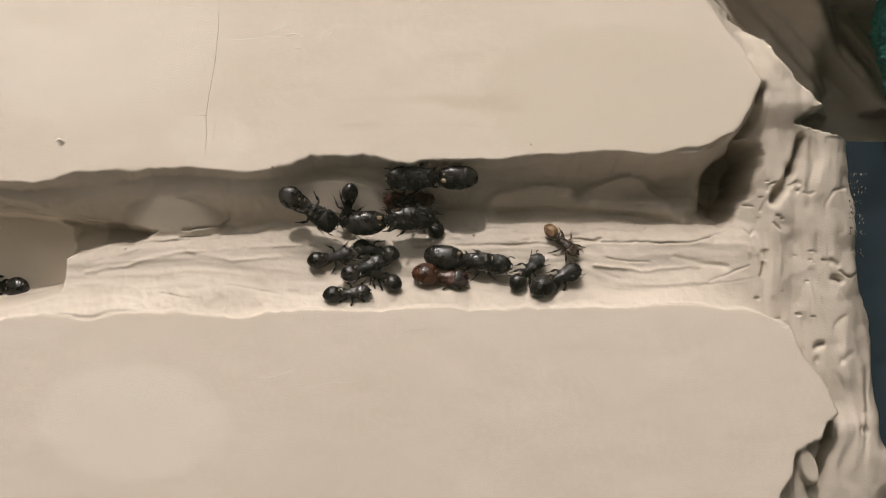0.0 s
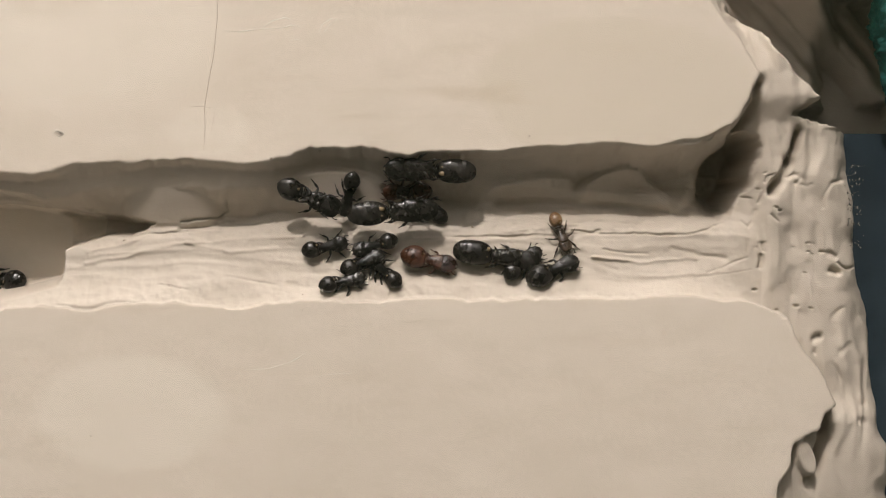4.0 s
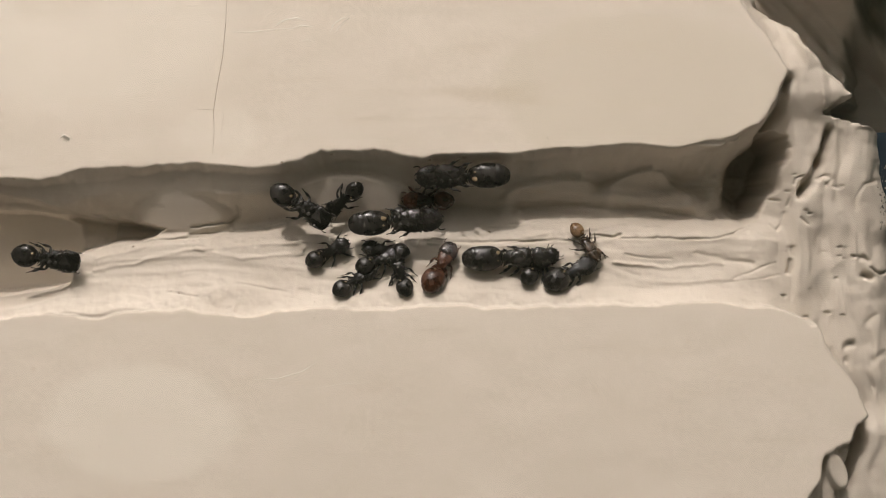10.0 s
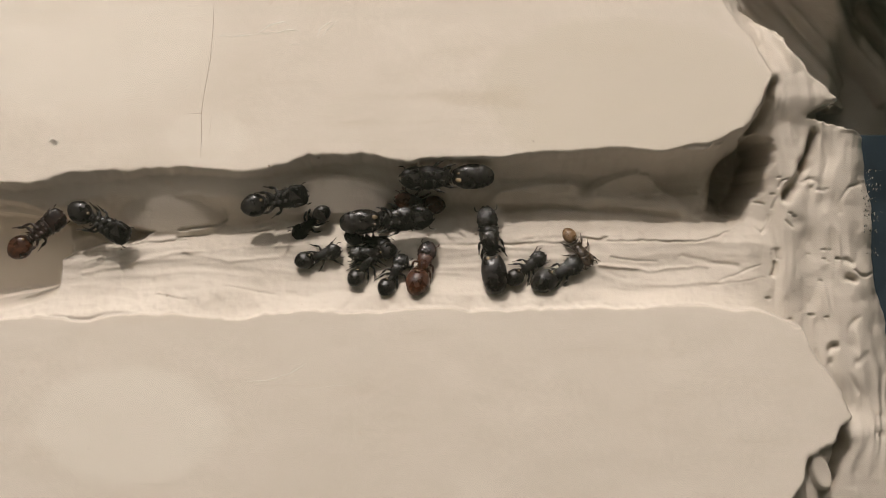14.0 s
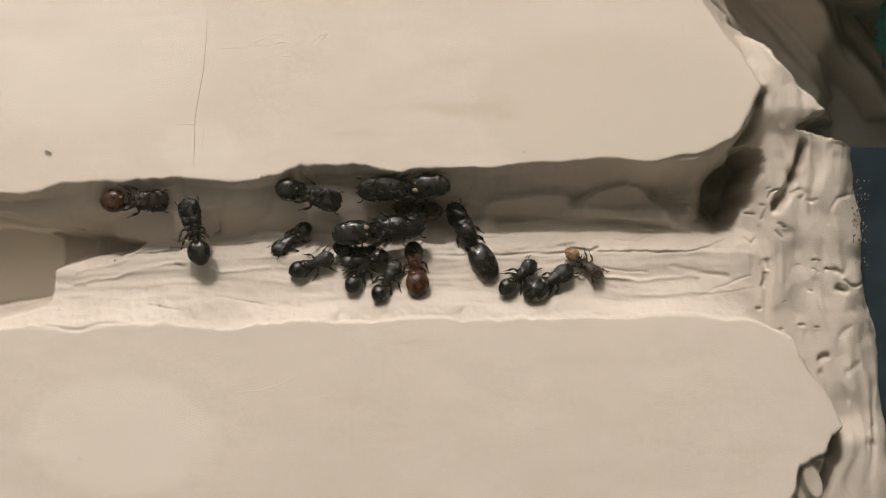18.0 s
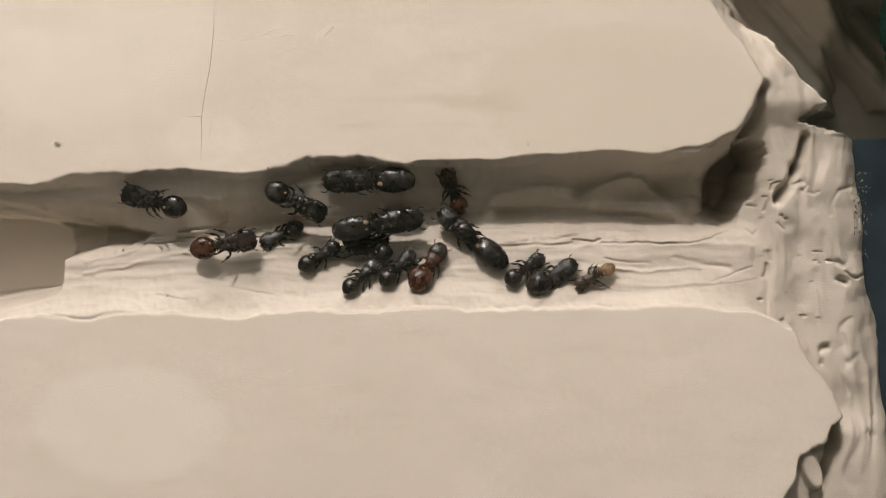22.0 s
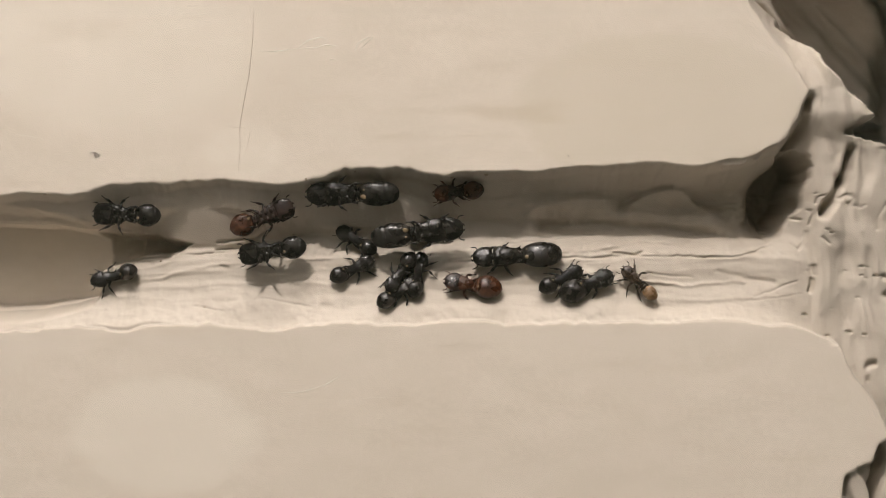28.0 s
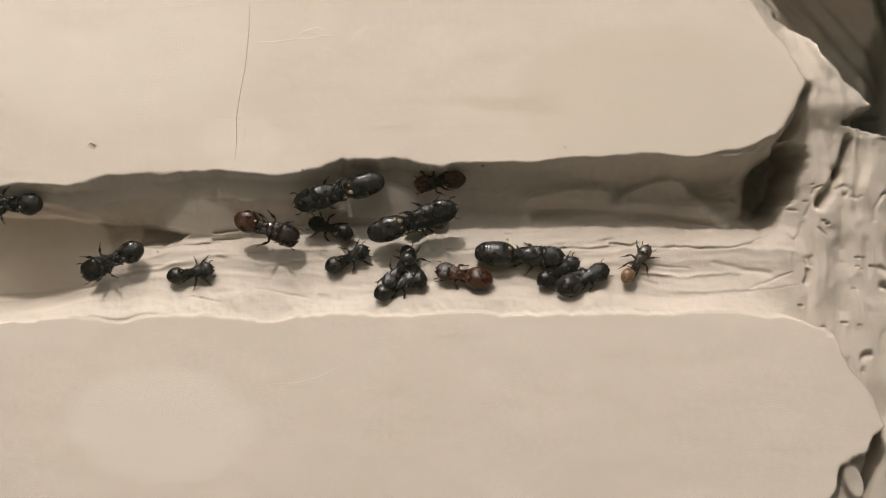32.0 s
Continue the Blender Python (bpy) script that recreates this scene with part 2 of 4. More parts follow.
def tube(bm, points, radii, sides=6):
    rings = []
    pts = [Vector(p) for p in points]
    for i, p in enumerate(pts):
        way = (pts[min(i + 1, len(pts) - 1)] - pts[max(i - 1, 0)]).normalized()
        side = way.cross(Vector((0.13, 0.21, 0.97))).normalized()
        up = side.cross(way)
        rings.append([bm.verts.new(p + radii[i] * (math.cos(2 * math.pi * k / sides) * side + math.sin(2 * math.pi * k / sides) * up)) for k in range(sides)])
    for a, b in zip(rings, rings[1:]):
        for k in range(sides):
            m = (k + 1) % sides
            bm.faces.new((a[k], a[m], b[m], b[k]))
    bm.faces.new(rings[0][::-1])
    bm.faces.new(rings[-1])


def box(bm, lo, hi):
    v = [bm.verts.new((x, y, z)) for x in (lo[0], hi[0]) for y in (lo[1], hi[1]) for z in (lo[2], hi[2])]
    for f in ((0, 1, 3, 2), (4, 6, 7, 5), (0, 4, 5, 1), (2, 3, 7, 6), (0, 2, 6, 4), (1, 5, 7, 3)):
        bm.faces.new([v[i] for i in f])


# ---- the plaster nest ----
def plan(*uv):
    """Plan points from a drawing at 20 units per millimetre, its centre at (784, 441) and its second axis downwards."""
    return [((u - 784) / 20, (441 - v) / 20) for u, v in uv]


# UPPER's far left recess is unseen, added to let lamp light bounce into the pit
UPPER = plan((-700, 60), (-320, 90), (-240, 200), (-200, 300), (-120, 326), (0, 318), (75, 320), (150, 301), (285, 291), (420, 298), (495, 293), (570, 271), (670, 267), (715, 277), (765, 281), (835, 275),
             (900, 273), (1060, 262), (1130, 257), (1200, 263), (1262, 255), (1305, 240), (1345, 222), (1378, 178), (1399, 128), (1362, 75), (1308, 0), (1150, -240), (-700, -700))
LOWER = plan((-700, 580), (0, 566), (95, 556), (170, 571), (235, 556), (330, 551), (425, 563), (500, 554), (610, 548), (700, 552), (780, 545), (870, 549),
             (980, 545), (1120, 544), (1260, 540), (1360, 547), (1412, 557), (1452, 585), (1492, 652), (1520, 690), (1538, 740), (1518, 758), (1508, 787), (1480, 798), (1463, 815), (1458, 851), (1435, 887), (1420, 1500), (-700, 1500))
CORNER = plan((1262, -380), (1305, -330), (1372, -240), (1440, -160), (1500, -100), (1760, -70), (1760, -700), (1200, -700))
PIT = plan((-700, 372), (0, 372), (80, 384), (118, 396), (118, 425), (118, 455), (118, 512), (110, 521), (85, 532), (40, 544), (-20, 552), (-101, 558), (-700, 570))
TONGUE = plan((-300, 338), (0, 347), (65, 364), (130, 382), (200, 394), (288, 407), (235, 431), (190, 434), (160, 444), (112, 458), (105, 402), (60, 386), (0, 383), (-300, 378))
EDGE = plan((1800, -400), (1800, 100), (1790, 170), (1700, 192), (1640, 205), (1586, 228), (1578, 320), (1600, 400), (1616, 500), (1628, 600), (1640, 700), (1652, 800), (1675, 900), (1715, 1200))
GAP = plan((1472, 197), (1500, 180), (1545, 168), (1760, 150), (1760, 300), (1640, 258), (1580, 226), (1530, 212))
HOLE = plan((1227, 380), (1264, 362), (1288, 337), (1298, 296), (1312, 267), (1357, 243), (1392, 234), (1408, 240), (1421, 257), (1421, 276), (1409, 296), (1394, 332), (1374, 363), (1360, 390), (1330, 407), (1301, 403), (1270, 394))


def along(x, y, pts, closed=True):
    """The distance of x, y from a chain of points, and the count of crossings of a ray, as arrays."""
    best, inside = np.full(x.shape, 1e9), np.zeros(x.shape, bool)
    for i in range(len(pts) if closed else len(pts) - 1):
        (ax, ay), (bx, by) = pts[i], pts[(i + 1) % len(pts)]
        dx, dy = bx - ax, by - ay
        k = np.clip(((x - ax) * dx + (y - ay) * dy) / (dx * dx + dy * dy), 0, 1)
        best = np.minimum(best, np.hypot(x - ax - k * dx, y - ay - k * dy))
        if closed and ay != by:
            inside ^= ((ay > y) != (by > y)) & (x < ax + (y - ay) * dx / dy)
    return best, inside


def outside(x, y, pts):
    """Signed distance: positive outside the outline."""
    d, inside = along(x, y, pts)
    return np.where(inside, -d, d)


def ease(v):
    v = np.clip(v, 0, 1)
    return v * v * (3 - 2 * v)


TABLES = np.random.RandomState(7).rand(8, 64, 64) * 2 - 1


def rough_at(x, y, seed):
    """Smooth random relief between -1 and 1, one lump per unit."""
    t = TABLES[seed % 8]
    i, j = np.floor(x).astype(int), np.floor(y).astype(int)
    fx, fy = ease(x - i), ease(y - j)
    a = t[i % 64, j % 64] * (1 - fx) + t[(i + 1) % 64, j % 64] * fx
    b = t[i % 64, (j + 1) % 64] * (1 - fx) + t[(i + 1) % 64, (j + 1) % 64] * fx
    return a * (1 - fy) + b * fy


def slot(x, y, pts, width, deep):
    d, _ = along(x + 0.3 * rough_at(x * 0.7, y * 0.7, 2), y + 0.12 * rough_at(x * 0.5, y * 0.9, 3) + 0.06 * rough_at(x * 2.5, y * 2.5, 4), plan(*pts), closed=False)
    deep = deep * (0.75 + 0.5 * rough_at(x * 0.45, y * 0.8, 6))
    return deep * np.exp(-(d / width) ** 2)


def crest(x, y, pts, far_side, near_side, high):
    """A soft ridge along a line of the plan, steep on its far side and long on its near side."""
    line = plan(*pts)
    px, py = [p[0] for p in line], [p[1] for p in line]
    d = y + 0.12 * rough_at(x * 0.6, y * 0.6, 4) - np.interp(x, px, py)
    ends = ease((x - px[0]) / 1.5 + 0.2) * ease((px[-1] - x) / 1.5 + 0.2)
    return high * ends * np.where(d > 0, np.exp(-(d / far_side) ** 2), np.exp(-(d / near_side) ** 2))


PORES = [(1400 + 140 * a, 300 + 470 * b, 0.05 + 0.07 * c * c, 0.2 + 0.35 * c) for a, b, c in np.random.RandomState(11).rand(36, 3)]


def height(x, y):
    """The plaster's height in millimetres at plan places in millimetres; the glass lies on 0."""
    wob = 0.16 * rough_at(x * 0.55, y * 0.55, 0) + 0.09 * rough_at(x * 1.3, y * 1.3, 1) + 0.04 * rough_at(x * 3.1, y * 3.1, 2)
    bend = 0.9 * rough_at(x * 0.10, y * 0.3, 3) + 0.35 * rough_at(x * 0.28, y * 0.4, 2)
    scallop = 0.22 * np.abs(rough_at(x * 0.42, y * 0.2, 5)) + 0.10 * np.abs(rough_at(x * 1.1, y * 0.5, 6))
    up = outside(x, y, UPPER) + wob - scallop + 0.1
    low = outside(x, y, LOWER) + 1.1 * wob + 0.5 * scallop - 0.05
    corner = outside(x, y, CORNER) + wob
    wall = ease((up + 0.05) / (0.75 + 0.25 * rough_at(x * 0.3, y * 0.1, 4))) * ease((low + 0.05) / (0.30 + 0.16 * rough_at(x * 0.35, y * 0.2, 6))) * ease(corner / 1.0)
    column = ease((x - 27.0) / 6.5)
    yy = y + bend + 0.02 * x
    xx = x + 1.3 * rough_at(x * 0.25, y * 0.14, 6) + 0.5 * rough_at(x * 0.7, y * 0.35, 5) + 0.10 * y
    lines = 0.20 * rough_at(x * 0.09, yy * 0.7, 5) + 0.07 * rough_at(x * 0.16 + 9, yy * 1.9, 6) - 0.13 * np.abs(rough_at(x * 0.08 + 4, yy * 1.0, 7)) + 0.022 * rough_at(x * 0.4, yy * 4.5, 0) + 0.05 * rough_at(x * 0.8, y * 1.1, 1)
    strokes = 0.42 * rough_at(xx * 0.45, y * 0.10, 1) + 0.15 * rough_at(xx * 1.3, y * 0.16 + 5, 2) + 0.13 * rough_at(x * 0.55, y * 0.45, 3) + 0.05 * rough_at(x * 1.6, y * 1.5, 5) + 0.07 * rough_at(xx * 2.2, y * 0.30, 7) + 0.02 * rough_at(xx * 5.0, y * 0.5, 0) - 0.14 * np.abs(rough_at(xx * 0.8, y * 0.2, 4))
    # the floor climbs towards the lower side of the gallery
    near = np.interp(low + 0.5 * bend, (0, 0.7, 1.6, 2.7, 4.0, 5.7, 7.0, 8.2, 9.5), (0.22, 0.85, 1.45, 1.92, 2.35, 2.75, 3.9, 5.0, 5.6))
    far = np.interp(up + 0.9 * rough_at(x * 0.13, y * 0.3, 1), (0, 0.7, 2.0, 3.4, 4.6, 5.4), (1.1, 2.2, 3.0, 4.0, 5.3, 5.7))
    gallery = 0.5 * (near + far - np.sqrt((near - far) ** 2 + 0.04))
    floor = -(gallery * (1 - column) + (2.6 - 1.1 * ease((y - 11.0) / 3.0) - 1.0 * ease((-14.0 - y) / 3.0)) * column) + lines * (1 - column) * (1 - 0.45 * ease((-10.0 - x) / 6.0)) + strokes * column
    # the shaded side deepens along the gallery
    floor = floor + np.interp(x, (4, 12, 22), (0.0, -0.9, -2.8)) * np.exp(-((up - 2.9) / 1.5) ** 2) * (1 - column)
    floor = floor * (1 - 0.42 * ease((-11.0 - x) / 6.0) * ease((3.8 - up) / 1.5))
    # the upper corner is carved deeper
    nook = ease((x + 0.875 * (y - 14.0) - 37.2 + 2.5 * wob) / 3.4 + 0.35) * ease((y - 12.0) / 1.5)
    across, way = x + 0.875 * (y - 14.0) - 36.3, y - 0.875 * x
    folds = 2.6 * rough_at(across * 0.30 + 0.3, way * 0.05, 1) + 1.0 * rough_at(across * 0.8, way * 0.10, 6) + 0.3 * rough_at(x * 0.6, y * 0.6, 2)
    floor = floor * (1 - nook) + (-11.6 - 4.5 * ease((x - 39.5) / 4.0) + folds) * nook
    # two low mounds in the shaded half
    hump = -2.17 - 0.48 * (4.25 - y) - np.where(x < -24.0, 0.5, 0.30) * ((x + 24.0) / 2.8) ** 2 + 0.15 * wob
    lobe = ((x + 23.6) / 5.0) ** 2 + ((y - 3.2) / 2.9) ** 2
    floor = np.maximum(floor, floor + (hump - floor) * ease((1.05 - lobe) / 0.5) * ease((y - 0.7) / 1.0))
    hump = -1.95 - 0.48 * (5.9 - y) - 0.36 * ((x + 8.6) / 3.8) ** 2 + 0.15 * wob
    lobe = ((x + 8.6) / 6.2) ** 2 + ((y - 4.2) / 2.7) ** 2
    floor = np.maximum(floor, floor + (hump - floor) * ease((1.05 - lobe) / 0.5) * ease((y - 2.2) / 1.2))
    # folds in the shaded far side
    floor = floor + crest(x, y, ((888, 359), (921, 340), (959, 328), (1007, 322), (1045, 323), (1079, 333)), 0.55, 1.5, 0.9)
    floor = floor + crest(x, y, ((1074, 344), (1112, 323), (1141, 311), (1170, 306), (1189, 309), (1208, 322), (1227, 337), (1247, 350), (1268, 362)), 0.50, 1.7, 1.35)
    floor = floor + crest(x, y, ((1056, 350), (1123, 348), (1185, 348), (1250, 358)), 0.40, 0.7, 0.45)
    floor = floor - slot(x, y, ((930, 372), (1030, 370), (1114, 373), (1186, 377), (1239, 383), (1288, 393)), 0.45, 1.1)
    pit = outside(x, y, PIT) + 0.4 * wob
    floor = floor - 3.2 * ease((0.2 - outside(x, y, TONGUE) - wob) / 0.7)
    deep = ease((0.22 - pit) / (0.45 + 1.5 * ease((-2.6 - y) / 1.2)))
    floor = floor * (1 - deep) + (-6.4 - 2.0 * ease((-31.0 - x) / 8.0) + 0.12 * wob) * deep
    hole = outside(x, y, HOLE) + 2.2 * wob
    floor = floor - 10.0 * ease((0.25 - hole) / (0.8 + 4.2 * ease((29.5 - x) / 3.5))) * ease((x - 21.4 - 0.22 * (y - 3.0) + 1.5 * wob) / 8.5)
    floor = floor - slot(x, y, ((1404, 142), (1392, 190), (1376, 220), (1366, 236)), 0.48, 2.4)
    gap = outside(x, y, GAP) + 0.5 * wob
    floor = floor - (7.0 + 7.0 * ease((x - 37.0) / 2.5)) * ease((0.15 - gap) / 0.5)
    floor = floor - slot(x, y, ((1490, 229), (1481, 261), (1468, 289)), 0.3, 1.98)
    floor = floor - slot(x, y, ((1470, 285), (1457, 314), (1441, 343)), 0.42, 2.16)
    floor = floor - slot(x, y, ((1466, 317), (1481, 312), (1495, 319), (1485, 328)), 0.12, 0.56)
    floor = floor - slot(x, y, ((1496, 330), (1508, 333)), 0.12, 0.37)
    floor = floor - slot(x, y, ((1424, 328), (1429, 315), (1439, 312)), 0.11, 0.43)
    floor = floor - slot(x, y, ((1423, 341), (1415, 355), (1412, 364)), 0.1, 0.31)
    floor = floor - slot(x, y, ((1380, 350), (1399, 355)), 0.11, 0.37)
    floor = floor - slot(x, y, ((1380, 399), (1392, 410), (1402, 398), (1407, 379)), 0.11, 0.31)
    floor = floor - slot(x, y, ((1422, 441), (1420, 457)), 0.13, 0.43)
    floor = floor - slot(x, y, ((1415, 466), (1413, 485)), 0.16, 0.56)
    floor = floor - slot(x, y, ((1440, 387), (1447, 399)), 0.1, 0.25)
    floor = floor - slot(x, y, ((1546, 460), (1557, 466)), 0.24, 0.81)
    floor = floor - slot(x, y, ((1563, 478), (1586, 488), (1608, 484)), 0.12, 0.43)
    floor = floor - slot(x, y, ((1552, 493), (1563, 497)), 0.3, 0.99)
    floor = floor - slot(x, y, ((1517, 621), (1530, 615)), 0.2, 0.74)
    floor = floor - slot(x, y, ((1562, 646), (1592, 631)), 0.22, 0.43)
    floor = floor - slot(x, y, ((1548, 669), (1559, 684), (1567, 697)), 0.17, 0.5)
    floor = floor - slot(x, y, ((1603, 743), (1612, 745)), 0.16, 0.5)
    floor = floor - slot(x, y, ((1597, 775), (1611, 780)), 0.22, 0.68)
    floor = floor - slot(x, y, ((1537, 375), (1539, 349), (1553, 327), (1581, 319)), 0.17, 0.31)
    floor = floor - slot(x, y, ((1470, 399), (1482, 457), (1477, 532)), 1, 0.34)
    floor = floor - slot(x, y, ((1532, 341), (1523, 404), (1531, 511)), 0.5, 0.19)
    floor = floor - slot(x, y, ((1506, 234), (1511, 287), (1502, 351)), 0.4, 0.15)
    floor = floor - slot(x, y, ((1244, 453), (1291, 462), (1350, 470)), 0.22, 0.19)
    floor = floor - slot(x, y, ((1568, 564), (1552, 585), (1562, 617)), 0.3, 0.22)
    floor = floor - slot(x, y, ((1436, 208), (1460, 236), (1452, 277)), 0.5, 0.22)
    floor = floor - slot(x, y, ((1534, 761), (1538, 789), (1525, 831), (1501, 889)), 0.42, 3.0)
    floor = floor - slot(x, y, ((1491, 808), (1514, 801), (1533, 793)), 0.26, 1.3)
    floor = floor - slot(x, y, ((1312, 497), (1350, 484), (1392, 468)), 0.08, 0.11)
    floor = floor - slot(x, y, ((335, 404), (395, 396), (412, 382), (414, 362)), 0.09, 0.4)
    floor = floor - slot(x, y, ((330, 417), (470, 408), (492, 402)), 0.12, 0.38)
    floor = floor - slot(x, y, ((870, 402), (985, 391), (1040, 384)), 0.08, 0.22)
    floor = floor - slot(x, y, ((760, 434), (890, 432), (1060, 427), (1110, 416)), 0.13, 0.34)
    floor = floor - slot(x, y, ((1060, 420), (1180, 425), (1280, 426), (1318, 418), (1345, 402)), 0.08, 0.34)
    # crests and short slits left by the carving tool
    floor = floor - slot(x, y, ((157, 482), (235, 470), (300, 451), (345, 446), (425, 462), (510, 455)), 0.18, -0.13)
    floor = floor - slot(x, y, ((160, 462), (235, 445), (290, 424), (345, 414)), 0.16, -0.12)
    floor = floor - slot(x, y, ((345, 447), (430, 437), (540, 434)), 0.14, -0.16)
    floor = floor - slot(x, y, ((295, 522), (330, 526), (352, 531)), 0.06, 0.16)
    floor = floor - slot(x, y, ((420, 506), (470, 513), (512, 523)), 0.06, 0.15)
    floor = floor - slot(x, y, ((1120, 452), (1165, 462), (1200, 464)), 0.07, 0.18)
    floor = floor - slot(x, y, ((1100, 470), (1200, 478), (1290, 470)), 0.15, -0.25)
    floor = floor - slot(x, y, ((930, 420), (1030, 412), (1110, 398), (1200, 396)), 0.2, -0.22)
    floor = floor - slot(x, y, ((1290, 505), (1350, 500), (1400, 492)), 0.06, 0.07)
    floor = np.maximum(floor, floor + (-0.45 - floor) * ease((1.5 - ((x - 35.3 + 0.3 * (y - -19.9)) / 0.85) ** 2 - ((y - -19.9) / 1.8) ** 2) / 0.8))
    for u, v, r, deep in PORES:
        px, py = (u - 784) / 20, (441 - v) / 20
        near = (np.abs(x - px) < 1.2) & (np.abs(y - py) < 1.2)
        floor = floor - np.where(near, deep * np.exp(-(((x - px + 0.4 * (y - py)) / (1.9 * r)) ** 2 + ((y - py) / r) ** 2)), 0)
    floor = floor - slot(x, y, ((240, 433), (300, 426), (350, 421), (400, 417)), 0.07, 0.28)
    floor = floor - slot(x, y, ((92, 364), (140, 377), (190, 386)), 0.28, 0.5)
    z = wall * floor
    # thin lips of plaster left at the end of the far edge
    for cx, cy, rx, ry, deep in ((23.7, 9.45, 1.75, 0.75, 0.32), (25.9, 10.0, 0.9, 0.7, 0.55)):
        lip = ease((1 - ((x - cx) / rx) ** 2 - ((y - cy) / ry) ** 2 - wob) / 0.35)
        z = z * (1 - lip) + np.maximum(z, -deep) * lip
    # the outer edge of the block
    rim = np.interp(-y, [-p[1] for p in EDGE], [p[0] for p in EDGE]) + 0.5 * rough_at(x * 0.2, y * 0.35, 5) + 0.8 * wob + 0.9 * rough_at(x * 0.1, y * 0.20, 6) + 0.25 * rough_at(x * 0.3, y * 0.6, 4)
    # rounded so the plaster dims towards the blue like a soft shadow edge
    d = np.clip(x - rim + 3.4, 0, None)
    drop = 4.0 - np.sqrt(16.0 - np.minimum(d, 3.95) ** 2) + 9.0 * np.clip(d - 3.95, 0, None)
    return np.maximum(z - drop, -17.2)


def build_plaster():
    xs = np.concatenate([np.arange(-56, -41, 0.5), np.arange(-41, 50, 0.13)])
    ys = np.concatenate([np.arange(-36, -6.5, 0.30), np.arange(-6.5, 11.0, 0.10), np.arange(11.0, 26, 0.22), np.arange(26, 36, 0.6)])
    gx, gy = np.meshgrid(xs, ys)
    z = height(gx, gy)
    nx, ny = len(xs), len(ys)
    co = np.stack([gx, gy, z], -1).reshape(-1, 3) * MM
    # a skirt closes the block at its sides and below
    idx = np.arange(nx * ny).reshape(ny, nx)
    quads = np.stack([idx[:-1, :-1], idx[:-1, 1:], idx[1:, 1:], idx[1:, :-1]], -1).reshape(-1, 4)
    edge = np.concatenate([idx[0, :], idx[1:, -1], idx[-1, -2::-1], idx[-2:0:-1, 0]])
    low = co[edge].copy()
    low[:, 2] = -18 * MM
    base = nx * ny + np.arange(len(edge))
    skirt = np.stack([np.roll(edge, -1), edge, base, np.roll(base, -1)], -1)
    co, faces = np.concatenate([co, low]), np.concatenate([quads, skirt])
    mesh = bpy.data.meshes.new("plaster_block")
    mesh.vertices.add(len(co))
    mesh.vertices.foreach_set("co", co.ravel())
    mesh.loops.add(faces.size)
    mesh.loops.foreach_set("vertex_index", faces.ravel())
    mesh.polygons.add(len(faces))
    mesh.polygons.foreach_set("loop_start", np.arange(0, faces.size, 4))
    mesh.polygons.foreach_set("use_smooth", np.ones(len(faces), bool))
    mesh.update(calc_edges=True)
    mesh.materials.append(PLASTER)
    ob = new("ground", mesh)
    return tagged(ob, "cream plaster slab carved with ant galleries, pressed against glass", "plaster nest", kind="structure")


ground = build_plaster()

bm = bmesh.new()
box(bm, (-0.6, -0.6, -0.03), (0.6, 0.6, -0.018))
tagged(part("table", bm, TABLE, smooth=False), "dark table top under the plaster nest", "table", kind="structure")

# dark blue slab stands in for plaster lying in bluish shade
bm = bmesh.new()
box(bm, (0.036, -0.040, -0.0178), (0.095, 0.0110, -0.0096))
tagged(part("tray", bm, SLATE, smooth=False), "slate blue slab standing in for plaster in bluish shade", "tray")

bm = bmesh.new()
box(bm, (-0.056, -0.036, 0.02 * MM), (0.0490, 0.036, 2.0 * MM))
pane = part("window_1", bm, GLASS, smooth=False)
pane.visible_shadow = False
tagged(pane, "clear glass sheet lying on the plaster nest", "glass pane", kind="structure")


def ribbon(name, pts, width, mat, label):
    """A scratch or scuff: a thin flat line where plaster and glass meet."""
    bm = bmesh.new()
    p = [Vector((*q, 0)) * MM for q in plan(*pts)]
    rows = []
    for i, q in enumerate(p):
        way = (p[min(i + 1, len(p) - 1)] - p[max(i - 1, 0)]).normalized()
        w = width * MM * (0.35 if i in (0, len(p) - 1) else 1.0)
        side = Vector((-way.y, way.x, 0)) * w
        rows.append([bm.verts.new(q + s * side + Vector((0, 0, h))) for s, h in ((-1, 0), (0, 0.008 * MM), (1, 0))])
    for a, b in zip(rows, rows[1:]):
        bm.faces.new((a[0], a[1], b[1], b[0]))
        bm.faces.new((a[1], a[2], b[2], b[1]))
        bm.faces.new((a[2], a[0], b[0], b[2]))
    return part(name, bm, mat, ground, label, at=(0, 0, 0.006 * MM))


ribbon("scratch", ((406, -10), (405, 40), (399, 105), (388, 165), (383, 200), (384, 240), (381, 278)), 0.022, SCRATCH_DARK, "fine dark scratch")
ribbon("scratch", ((345, 198), (380, 199), (402, 201)), 0.016, SCRATCH_DARK, "fine dark scratch")
ribbon("scratch", ((402, 201), (399, 225), (394, 244)), 0.014, SCRATCH_DARK, "fine dark scratch")
ribbon("scratch", ((412, 61), (445, 62), (488, 57), (530, 54)), 0.04, SCRATCH_PALE, "pale scuff")
ribbon("scratch", ((484, 57), (505, 42), (528, 36), (541, 41)), 0.045, SCRATCH_PALE, "pale scuff")
ribbon("scratch", ((515, 57), (538, 50), (556, 52)), 0.068, SCRATCH_PALE, "pale scuff")
ribbon("scratch", ((589, 62), (594, 48), (610, 37), (622, 36), (606, 50), (598, 62)), 0.042, SCRATCH_PALE, "pale scuff")
ribbon("scratch", ((534, 78), (550, 75), (560, 79)), 0.053, SCRATCH_PALE, "pale scuff")
